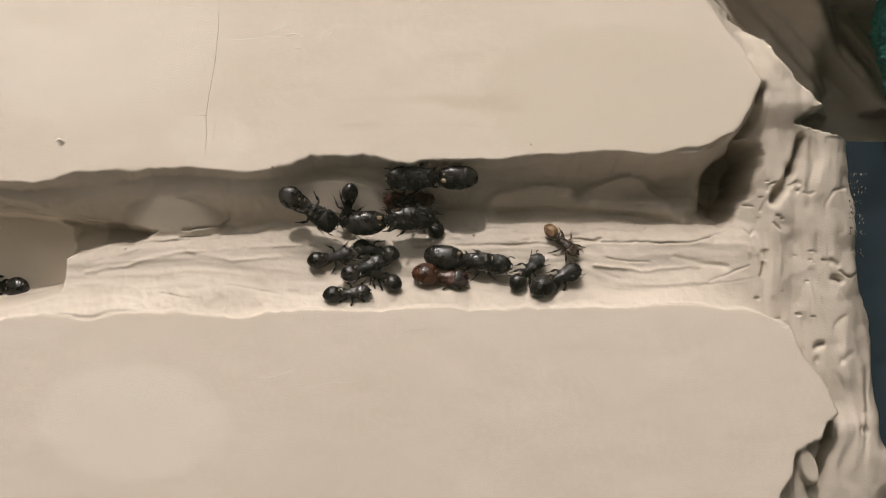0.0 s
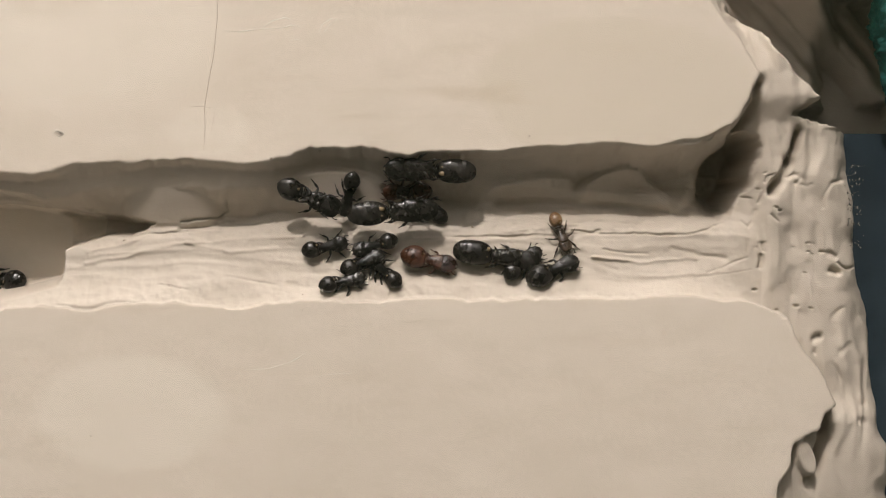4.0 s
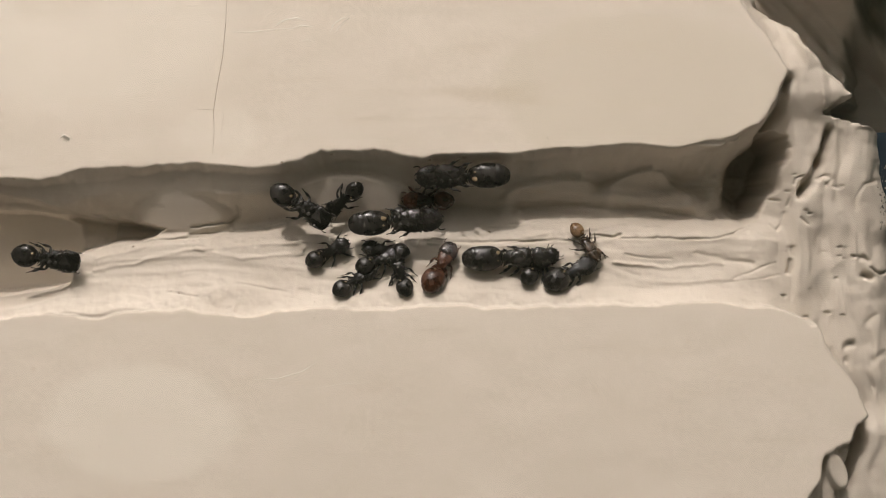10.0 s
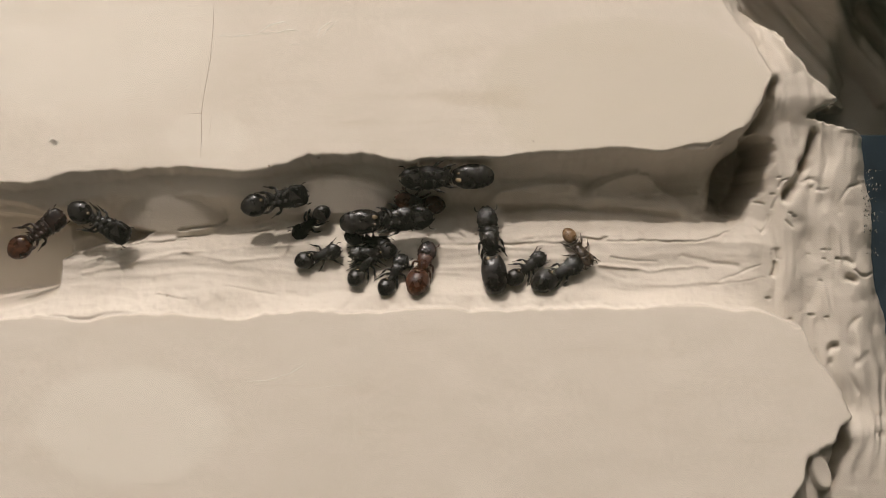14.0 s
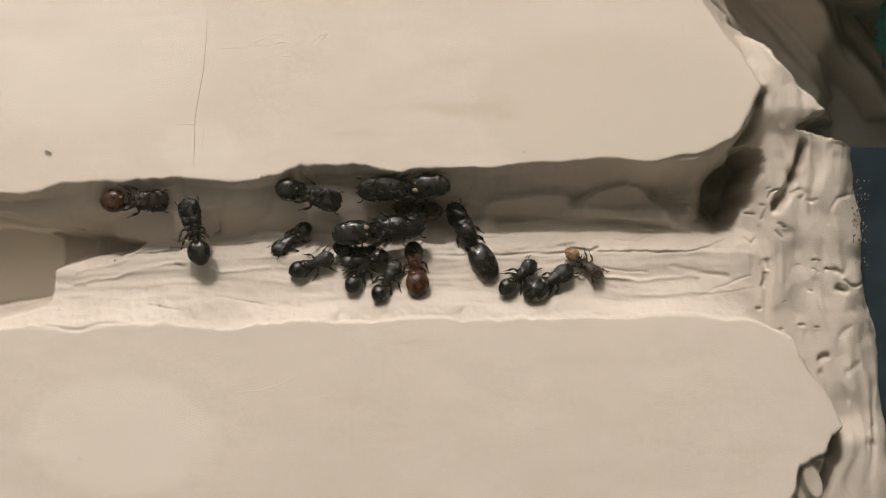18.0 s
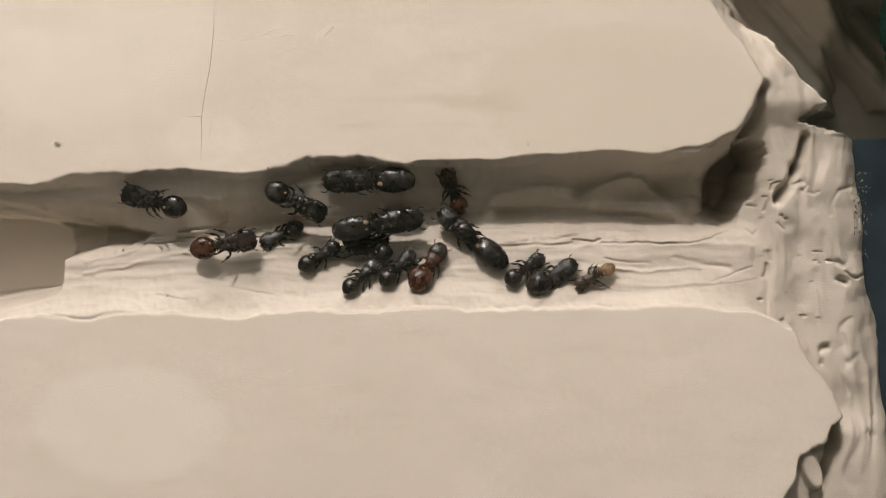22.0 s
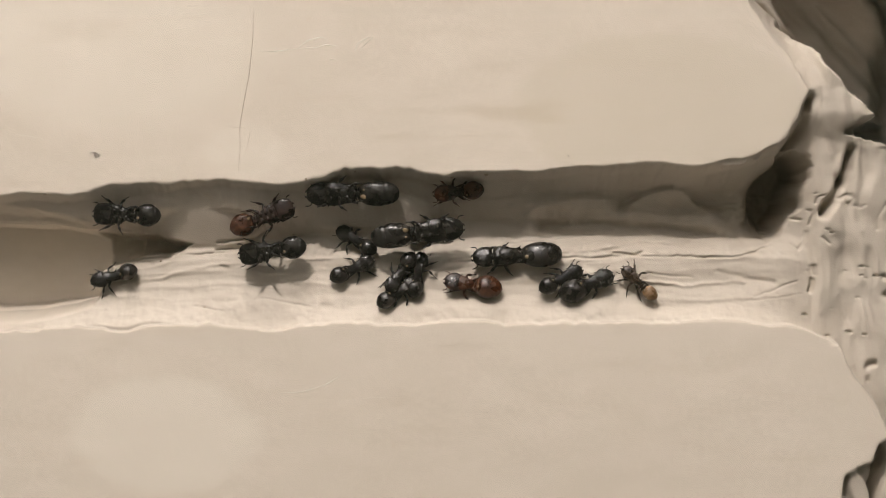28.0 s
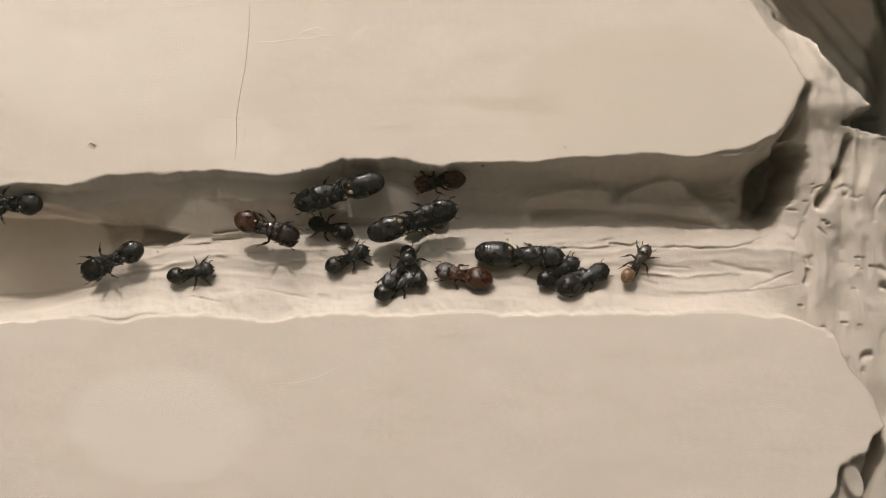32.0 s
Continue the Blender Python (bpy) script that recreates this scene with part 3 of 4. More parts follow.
ribbon("scratch", ((455, 675), (500, 672), (540, 660), (570, 641)), 0.040, SCRATCH_PALE, "pale scuff")
ribbon("scratch", ((560, 690), (615, 682), (660, 680)), 0.02, SCRATCH_PALE, "pale scuff")
ribbon("scratch", ((740, 590), (770, 586), (795, 579)), 0.010, SCRATCH_DARK, "fine dark scratch")
ribbon("scratch", ((-30, 212), (10, 218), (28, 221)), 0.021, SCRATCH_PALE, "pale scuff")


def droplet(name, u, v, r, mat, parent, label, z=2.0, flat=0.55):
    bm = bmesh.new()
    blob(bm, (0, 0, 0), (r * MM, r * MM, r * flat * MM), 2, 10, 7)
    x, y = plan((u, v))[0]
    if z < 2.0:
        z = float(height(np.array([x]), np.array([y]))[0])
    return part(name, bm, mat, parent, label, at=(x * MM, y * MM, (z + r * flat * 0.55) * MM))


# this pale stroke paints the white glint of the drops below
ribbon("scratch", ((112, 250), (120, 243), (131, 250), (126, 256)), 0.10, SCRATCH_PALE, "pale scuff")
droplet("water_drop", 124, 250, 0.26, WATER, ground, "small clear drop", 0.0, 0.08)
droplet("water_drop", 113, 243, 0.12, WATER, ground, "small clear drop", 0.0, 0.08)
droplet("water_drop", 122, 233, 0.09, WATER, ground, "small clear drop", 0.0, 0.08)
for u, v, r in ((972, 248, 0.09), (912, 214, 0.05), (575, 275, 0.05), (31, 320, 0.16), (503, 292, 0.13), (590, 276, 0.14), (826, 280, 0.2), (764, 285, 0.16), (830, 706, 0.06),
                (560, 566, 0.07), (846, 770, 0.05), (182, 793, 0.08), (468, 388, 0.12), (872, 414, 0.16), (700, 628, 0.05), (960, 690, 0.05)):
    droplet("speck", u, v, r, SPECK, ground, "dark grain", 0.0, 0.08)
rng = random.Random(5)
for i in range(110):
    droplet("water_drop", 1538 + rng.gauss(24, 8), 300 + rng.random() ** 1.4 * 150, 0.03 + 0.09 * rng.random() ** 2, WATER, pane, "tiny condensed drop")


# ---- the teal foam plug ----
def build_foam():
    bm = bmesh.new()
    nu, nv = 150, 200
    rows = []
    for j in range(nv + 1):
        row = []
        for i in range(nu):
            a, h = 2 * math.pi * i / nu, j / nv
            p = Vector((4.6 * math.cos(a), 4.6 * math.sin(a), 0))
            q = Vector((p.x * 0.9, h * 18 * 0.9, p.y * 0.9))
            r = 1 + 0.06 * noise.noise(q * 0.8) + 0.12 * abs(noise.noise(q * 1.5)) + 0.06 * abs(noise.noise(q * 4.2)) + 0.02 * noise.noise(q * 9.0)
            r *= min(1, 0.75 + 2.2 * min(h, 1 - h)) if min(h, 1 - h) < 0.12 else 1
            row.append(bm.verts.new((p.x * r * MM, (h * 18 - 7.0) * MM, p.y * r * MM)))
        rows.append(row)
    for a, b in zip(rows, rows[1:]):
        for i in range(nu):
            k = (i + 1) % nu
            bm.faces.new((a[i], b[i], b[k], a[k]))
    bm.faces.new(rows[0])
    bm.faces.new(rows[-1][::-1])
    ob = part("foam_plug", bm, TEAL, at=(49.8 * MM, 14.5 * MM, -5.2 * MM))
    ob.rotation_euler = (0, 0, math.radians(13))
    tagged(ob, "teal green crumbly foam plug lying beside the plaster", "foam plug")


build_foam()

# ---- crumbs on the gallery floor ----
for i, (u, v, r) in enumerate(((318, 523, 0.13), (338, 528, 0.09), (1128, 455, 0.10), (228, 440, 0.12), (560, 538, 0.08))):
    x, y = plan((u, v))[0]
    bm = bmesh.new()
    blob(bm, (0, 0, 0), (r * MM, 0.75 * r * MM, 0.6 * r * MM), 2.4, 9, 7, lambda p: p * (1 + 0.35 * noise.noise(p * 1.7 + Vector((i * 3.1, 0, 0)))))
    crumb = part("crumb", bm, CRUMB, at=(x * MM, y * MM, (float(height(np.array([x]), np.array([y]))[0]) + 0.45 * r) * MM))
    crumb.rotation_euler = (0, 0, i * 1.3)
    tagged(crumb, "tiny brown crumb lying on the plaster floor", "crumb", "crumbs on the floor")

# ---- the ants ----
#        half span, gaster radii, thorax (centre, half length, half width), head radii, body height, limb scale, dish-headed
FORMS = {
    "worker": (1.42, (0.86, 0.78, 0.60), (0.36, 0.68, 0.54), (0.62, 0.72, 0.38), 0.78, 0.90, False),
    "soldier": (2.00, (1.16, 1.04, 0.76), (0.40, 1.00, 0.86), (0.94, 1.00, 0.46), 0.98, 1.12, True),
    "young_worker": (1.42, (0.74, 0.62, 0.48), (0.38, 0.68, 0.48), (0.52, 0.58, 0.34), 0.76, 0.90, False),
    "young_soldier": (1.62, (1.26, 1.06, 0.80), (0.46, 0.82, 0.68), (0.72, 0.84, 0.42), 0.90, 1.0, False),
    "stout_worker": (1.50, (1.00, 0.86, 0.66), (0.40, 0.78, 0.68), (0.68, 0.80, 0.40), 0.84, 0.95, False),
    "queen": (2.76, (1.88, 1.12, 0.90), (0.72, 1.40, 1.08), (0.98, 1.06, 0.52), 1.00, 1.24, False),
    "walking_queen": (2.66, (1.86, 1.14, 0.88), (0.56, 1.18, 0.92), (0.90, 0.92, 0.50), 1.00, 1.24, False),
}


def spine(bm, root, tip, thick, bend=0.0):
    """A pointed thorn from root to tip, in millimetres, bowed upwards by bend."""
    a, b = Vector(root) * MM, Vector(tip) * MM
    mid = a.lerp(b, 0.55) + Vector((0, 0, bend * MM))
    tube(bm, [a, mid, b], [thick * MM, 0.62 * thick * MM, 0.10 * thick * MM], 6)


def build_ant(form, body, gaster_mat, head_mat, leg_mat, label, seed=0):
    half, g, (tx, tl, tw), h, z, s, dish = FORMS[form]
    queen = "queen" in form
    ant = new("ant")
    ant.empty_display_size = 0.002
    tagged(ant, label, "ant", "ants in the gallery")
    k = MM
    shift = Vector((seed * 7.3, 0, 0))

    def mm(*v):
        return tuple(q * k for q in v)

    # abdomen: one large front plate with a notched front edge, then narrow plates that overlap towards the tip
    joints = (-0.30, -0.56, -0.78)

    def plates(p):
        f = 1 - 0.04 * max(0.0, p.x) ** 2 - (0.08 if queen else 0.24) * max(0.0, -p.x - 0.05) ** 1.4
        for j in joints:
            f -= 0.065 * math.exp(-((p.x - j) / 0.05) ** 2) if p.x < j else 0.065 * math.exp(-((p.x - j) / 0.012) ** 2)
        f *= 1 + 0.035 * noise.noise(p * 1.9 + shift) + 0.015 * noise.noise(p * 5.0 + shift)
        notch = 0.13 * math.exp(-(p.y / 0.34) ** 2) * max(0.0, p.x) ** 2
        return Vector((p.x - notch, p.y * f, p.z * (f if p.z > 0 else 0.82 * f)))
    bm = bmesh.new()
    blob(bm, (0, 0, 0), mm(*g), 2.5 if queen else 2.3, 30, 40, plates)
    gaster = part("gaster", bm, gaster_mat, ant, at=mm(-half, 0, z))
    if queen:
        for y, zz, label_, r in ((0.36, 0.66, "pale spot at the abdomen's base", (0.28, 0.20, 0.10)), (-0.34, 0.66, "pale spot at the abdomen's base", (0.16, 0.12, 0.08)),
                                 (-0.32, -0.60, "pale patch under the abdomen", (0.30, 0.21, 0.10)), (0.30, -0.60, "pale patch under the abdomen", (0.14, 0.10, 0.07))):
            bm = bmesh.new()
            blob(bm, (0, 0, 0), mm(*r), 2, 14, 8, lambda p: p * (1 + 0.3 * noise.noise(p * 1.6 + Vector((y * 9, zz, 0)))))
            part("pale_patch", bm, PALE, gaster, label_, at=mm(g[0] * 0.68, y, g[2] * zz))
        for j in joints:
            bm = bmesh.new()
            w = (1 - abs(j) ** 2.5) ** (1 / 2.5) * (0.985 - 0.08 * max(0.0, -j - 0.05) ** 1.4)
            loop = [(j * g[0] + 0.03, math.cos(a) * g[1] * w * 1.0, math.sin(a) * g[2] * w * (1.0 if math.sin(a) > 0 else 0.82)) for a in [2 * math.pi * i / 24 for i in range(25)]]
            tube(bm, [mm(*q) for q in loop], [0.022 * k] * 25, 5)
            part("plate_edge", bm, BROWN_DARK, gaster, "thin brownish plate edge")
    else:
        # pale blobs paint the lit plaster's reflection on the abdomen's base
        for y, zz in ((0.26, 0.62), (-0.26, -0.54)):
            bm = bmesh.new()
            blob(bm, (0, 0, 0), mm(0.17 * s, 0.13 * s, 0.08 * s), 2, 12, 7, lambda p: p * (1 + 0.3 * noise.noise(p * 1.7 + shift)))
            part("pale_patch", bm, PALE, gaster, "pale patch painting reflected plaster at the abdomen's base", at=mm(g[0] * 0.66, y * s, g[2] * zz))
        # sting tip
        bm = bmesh.new()
        spine(bm, (0, 0, 0), (-0.16 * s, 0, -0.05), 0.07 * s)
        part("sting", bm, leg_mat, gaster, at=mm(-g[0] * 0.96, 0, -0.05))

    # waist of two knots, each with a swept-back thorn on both sides
    x0, x1 = -half + g[0] * 0.90, tx - tl * 0.92
    for f, w in ((0.22, 0.40), (0.74, 0.34)):
        bm = bmesh.new()
        x = x0 + (x1 - x0) * f
        blob(bm, (0, 0, 0), mm(max(0.15, (x1 - x0) * 0.27), w * s, 0.27 * s), 2.2, 14, 9, lambda p: Vector((p.x, p.y, p.z * (1 + 0.25 * p.x))))
        for side in (-1, 1):
            spine(bm, (0.02, side * w * 0.7 * s, 0.02), (-0.12 * s, side * (w + 0.20) * s, 0.0), 0.085 * s)
        part("waist_knot", bm, body, ant, at=mm(x, 0, z - 0.08))

    # thorax: broad flanged shoulders, a groove, and a narrower hind part with long thorns
    def shoulders(p):
        f = (0.80 if queen else 0.66) + (0.20 if queen else 0.34) * ease_one((p.x + 0.55) / 0.9)
        f -= 0.10 * math.exp(-((p.x + 0.22) / 0.10) ** 2)
        top = (0.86 + 0.16 * p.x) * (1 - 0.16 * math.exp(-((p.x + 0.22) / 0.09) ** 2))
        f *= 1 + 0.06 * noise.noise(p * 3.0 + shift)
        top *= 1 + 0.16 * noise.noise(p * 3.6 + shift) + 0.08 * noise.noise(p * 8.0 + shift) - 0.22 * p.y * p.y
        return Vector((p.x, p.y * f, p.z * top))
    bm = bmesh.new()
    blob(bm, (0, 0, 0), mm(tl, tw, (0.54 if queen else 0.44) * s), 4.2, 28, 24, shoulders)
    for x, reach, back in ((0.74, 0.16, -0.06), (0.44, 0.10, 0.06), (0.10, 0.08, 0.08)):
        for side in (-1, 1):
            y = tw * (0.90 if x > 0.6 else 0.94)
            spine(bm, (x * tl, side * (y - 0.16), 0.10 * s), (x * tl - back * s, side * (y + reach * s), 0.12 * s), 0.12 * s)
    for x, reach, back in ((-0.50, 0.12, 0.10), (-0.84, 0.26, 0.34)):
        for side in (-1, 1):
            y = tw * 0.60
            spine(bm, (x * tl, side * (y - 0.10), 0.12 * s), (x * tl - back * s, side * (y + reach * s), 0.20 * s), 0.10 * s, 0.03 * s)
    thorax = part("thorax", bm, body, ant, at=mm(tx, 0, z))
    if queen:
        bm = bmesh.new()
        blob(bm, (0, 0, 0), mm(0.62 * tl, 0.62 * tw, 0.2), 2.4, 18, 10)
        part("back_plate", bm, BLACK, thorax, "smooth domed back plate", at=mm(-0.05, 0, 0.42 * s))
        for side in (-1, 1):
            bm = bmesh.new()
            blob(bm, (0, 0, 0), mm(0.16, 0.10, 0.08), 2, 10, 7)
            part("wing_scar", bm, BROWN_DARK, thorax, "brownish scar of a shed wing", at=mm(-0.12 * tl, side * tw * 0.74, 0.34 * s))
    # chest underside plates and the leg roots
    for x in (0.55, 0.02, -0.50):
        for side in (-1, 1):
            bm = bmesh.new()
            blob(bm, (0, 0, 0), mm(0.17 * s, 0.24 * s, 0.17 * s), 2, 12, 8)
            part("hip", bm, body, thorax, at=mm(x * tl, side * tw * 0.36, -0.34 * s))

    # neck
    bm = bmesh.new()
    tube(bm, [mm(tx + tl * 0.8, 0, z), mm(half - h[0] * 0.6, 0, z)], [0.26 * k * s, 0.24 * k * s], 10)
    part("neck", bm, body, ant)

    # head: a broad shield that narrows to the mouth, its hind corners drawn out into thorns; a dish with a raised rim on soldiers
    def shield(p):
        w = 1.0 - (0.40 * max(0.0, p.x + 0.1) ** 1.2 if not dish else 0.10 * max(0.0, p.x)) - 0.10 * max(0.0, -p.x - 0.5)
        low = 0.10 * (1 - min(1.0, abs(p.y) * 1.3)) if p.x < -0.6 else 0.0
        top = p.z * (1.0 - 0.26 * max(0.0, p.x))
        if dish and p.z > 0:
            r = min(1.0, math.hypot(p.x, p.y))
            top = 0.42 * p.z + 0.36 * r ** 5 * (1 if p.z > 0.05 else 0)
        top *= 1 + 0.14 * noise.noise(p * 3.5 + shift) + 0.06 * noise.noise(p * 8.0 + shift) - (0.0 if dish else 0.25 * p.y * p.y)
        return Vector((p.x + low, p.y * w, top))
    bm = bmesh.new()
    blob(bm, (0, 0, 0), mm(*h), 3.4 if dish else 4.6, 28, 22, shield)
    for side in (-1, 1):
        spine(bm, (-h[0] * 0.62, side * h[1] * 0.66, 0.0), (-h[0] * 1.08, side * h[1] * 0.98, 0.06), 0.15 * s)
        spine(bm, (-h[0] * 0.76, side * h[1] * 0.28, 0.04), (-h[0] * 1.02, side * h[1] * 0.36, 0.14), 0.09 * s)
    head = part("head", bm, head_mat, ant, at=mm(half, 0, z + 0.02))
    for side in (-1, 1):
        bm = bmesh.new()
        tube(bm, [mm(h[0] * 0.92, side * h[1] * 0.34, h[2] * 0.22), mm(h[0] * 0.50, side * h[1] * 0.70, h[2] * 0.40), mm(0.0, side * h[1] * 0.90, h[2] * 0.42), mm(-h[0] * 0.5, side * h[1] * 0.88, h[2] * 0.34)],
             [q * k * s for q in (0.03, 0.07, 0.075, 0.03)], 6)
        part("head_rim", bm, leg_mat, head, "raised rim over the feeler's groove")
        bm = bmesh.new()
        blob(bm, (0, 0, 0), mm(0.15 * s, 0.10 * s, 0.12 * s), 2, 12, 8)
        part("eye", bm, BLACK, head, "glossy black eye", at=mm(-h[0] * 0.42, side * h[1] * 0.94, h[2] * 0.05))
        bm = bmesh.new()
        tube(bm, [mm(0, 0, 0), mm(0.14 * s, side * 0.05 * s, -0.03), mm(0.25 * s, -side * 0.08 * s, -0.05)], [0.11 * k * s, 0.085 * k * s, 0.02 * k], 7)
        part("mandible", bm, leg_mat, head, at=mm(h[0] * 0.88, side * h[1] * 0.20, -h[2] * 0.2))
        bm = bmesh.new()
        pts = [(0, 0, 0), (0.05 * s, side * 0.18 * s, 0.05), (0.11 * s, side * 0.30 * s, 0.06), (0.22 * s, side * 0.34 * s, 0.02), (0.36 * s, side * 0.34 * s, -0.06), (0.50 * s, side * 0.32 * s, -0.14)]
        tube(bm, [mm(*q) for q in pts], [q * k * s for q in (0.045, 0.04, 0.042, 0.04, 0.052, 0.03)], 7)
        part("antenna", bm, leg_mat, ant, at=mm(half + h[0] * 0.55, side * h[1] * 0.58, z + 0.0))

    # legs: a swollen thigh that rises to the knee, a flat shin and a thin jointed foot
    small = half < 1.6
    reach = (0.78 if queen else 1.16 if small else 1.0) * s
    for x, turn in ((0.55, 52), (0.02, -8), (-0.50, -50)):
        for side in (-1, 1):
            ox, oy, oz = tx + x * tl, side * tw * 0.46, z - 0.34 * s
            way = Vector((math.sin(radians(turn)), side * math.cos(radians(turn)), 0))
            shin_turn = (80 if turn > 0 else -66 if turn > -20 else -86) * (0.74 if small else 1.0)
            bent = Vector((math.sin(radians(shin_turn)), side * math.cos(radians(shin_turn)), 0))
            foot_z = -oz + 0.04
            knee = way * 0.62 * reach + Vector((0, 0, 0.20 * s))
            ankle = knee + bent * 0.46 * reach
            ankle.z = foot_z * 0.62
            toe = ankle + bent * 0.44 * reach
            toe.z = foot_z
            bm = bmesh.new()
            tube(bm, [mm(0, 0, 0), mm(*(knee * 0.30)), mm(*(knee * 0.66)), mm(*knee)], [q * k * s for q in (0.080, 0.140, 0.125, 0.070)], 9)
            leg = part("leg", bm, leg_mat, ant, at=mm(ox, oy, oz))
            bm = bmesh.new()
            mid = knee.lerp(ankle, 0.55)
            tube(bm, [mm(*knee), mm(*mid), mm(*ankle)], [q * k * s for q in (0.070, 0.125, 0.080)], 8)
            part("shin", bm, leg_mat, leg)
            bm = bmesh.new()
            a, b = ankle.lerp(toe, 0.35), ankle.lerp(toe, 0.7)
            a.z, b.z = ankle.z * 0.35 + toe.z * 0.65, toe.z * 0.98
            tube(bm, [mm(*ankle), mm(*a), mm(*b), mm(*toe)], [q * k * s for q in (0.046, 0.042, 0.036, 0.048)], 6)
            part("foot", bm, leg_mat, leg)
    return ant


def ease_one(v):
    v = min(1.0, max(0.0, v))
    return v * v * (3 - 2 * v)


def again(ant, label=""):
    c = copy_thing(ant, pose(0, 0, 0))
    return tagged(c, label) if label else c


ANT = {}
ANT["A"] = build_ant("queen", BLACK_DULL, BLACK, BLACK_DULL, BLACK, "large black queen ant with pale spotted abdomen, clinging to the glass", 1)
ANT["B"] = again(ANT["A"], "large black queen ant clinging to the glass beside the crowd")
ANT["N"] = build_ant("walking_queen", BLACK_DULL, BLACK, BLACK_DULL, BLACK, "large glossy black queen ant walking beside the crowd", 2)
ANT["C"] = build_ant("soldier", BLACK_DULL, BLACK, BLACK_DULL, BLACK, "black soldier ant with dished head and shiny round abdomen", 3)
ANT["E"] = again(ANT["C"], "dull black soldier ant walking in the shaded gallery")
ANT["T"] = again(ANT["C"], "black soldier ant at the mouth of the pit")
ANT["D"] = build_ant("soldier", BROWN_DARK, BROWN, BROWN_DARK, BROWN_DARK, "dark brown soldier ant with reddish abdomen", 4)
ANT["M"] = build_ant("young_soldier", BROWN, BROWN, BROWN_DARK, BROWN, "reddish brown soldier ant on the lit floor", 5)
ANT["O"] = build_ant("young_soldier", BLACK_DULL, BLACK, BLACK_DULL, BLACK, "stout black ant with a broad abdomen on the lit floor", 6)
ANT["G"] = build_ant("worker", BLACK_DULL, BLACK, BLACK_DULL, BLACK, "small black spiny worker ant on the plaster floor", 7)
for key in "FHIJKPR":
    ANT[key] = again(ANT["G"])
ANT["S"] = build_ant("stout_worker", BROWN_DARK, BROWN, BROWN, BROWN, "stout dark brown worker ant in the shaded gallery", 8)
ANT["Q"] = build_ant("young_worker", TAN, AMBER, TAN, TAN, "small pale worker ant with amber abdomen", 9)


# ---- what moves ----
def lie(x, y, top=1.4, spread=1.1):
    """The plane on which an ant's feet stand at a place of the plan, in millimetres: its height in metres, and its upright."""
    gx, gy = np.meshgrid(np.linspace(-spread, spread, 7), np.linspace(-spread, spread, 7))
    h = height(x + gx, y + gy)
    sx, sy = (float(np.clip((h * d).sum() / (d * d).sum(), -0.36, 0.36)) for d in (gx, gy))
    return min(float(np.percentile(h, 55)), -top) * MM, Vector((-sx, -sy, 1)).normalized()


def step(ant, rows):
    """Legs and feelers swing while the ant goes: a tripod gait."""
    legs = [o for o in ant.children if o.name.startswith("leg")]
    feelers = [o for o in ant.children if o.name.startswith("antenna")]
    times = np.array([r[0] for r in rows])
    cols = [np.array([r[i] for r in rows]) for i in (1, 2, 3)]
    grid = np.arange(0, 32.01, 0.4)
    rest = np.random.RandomState(int(abs(rows[0][1]) * 100)).uniform(-14, 14, 8)
    x, y, a = (np.interp(grid, times, c) for c in cols)
    speed = np.hypot(np.gradient(x), np.gradient(y)) + 0.03 * np.abs(np.gradient(a))
    for i, leg in enumerate(legs):
        m = leg.location.copy()
        keys = []
        for n, t in enumerate(grid):
            swing = min(16.0, 2.0 + 22.0 * speed[n]) * (1 if (n + i + i // 2) % 2 else -1)
            keys.append((float(t), pose(*m, 0, 0, swing + rest[i])))
        walk(leg, keys)
    for i, feeler in enumerate(feelers):
        m = feeler.location.copy()
        walk(feeler, [(float(t), pose(*m, 0, 0, 14 * math.sin(1.9 * t + 2.1 * i + m.x * 900))) for t in grid[::2]])


def on_glass(key, rows):
    """An ant upside down under the glass."""
    walk(ANT[key], [(t, pose(x * MM, y * MM, 0, 180, 0, a)) for t, x, y, a in rows])
    step(ANT[key], rows)


def on_floor(key, rows, lift=0.0, pitch=()):
    """An ant on its feet. lift: how far it stands on its neighbours; pitch: rows of time and degrees by which its head rises."""
    keys = []
    for t, x, y, a in rows:
        p = float(np.interp(t, [q[0] for q in pitch], [q[1] for q in pitch])) if pitch else 0.0
        z, up = lie(x, y, 1.9 if key == "N" else 1.4)
        tilt = Vector((0, 0, 1)).rotation_difference(up).to_matrix().to_4x4() @ pose(0, 0, 0, 0, 0, a) @ pose(0, 0, 0, 0, -p, 0)
        keys.append((t, Matrix.Translation((x * MM, y * MM, z + (lift + 2.0 * math.sin(math.radians(p))) * MM)) @ tilt))
    walk(ANT[key], keys)
    step(ANT[key], rows)


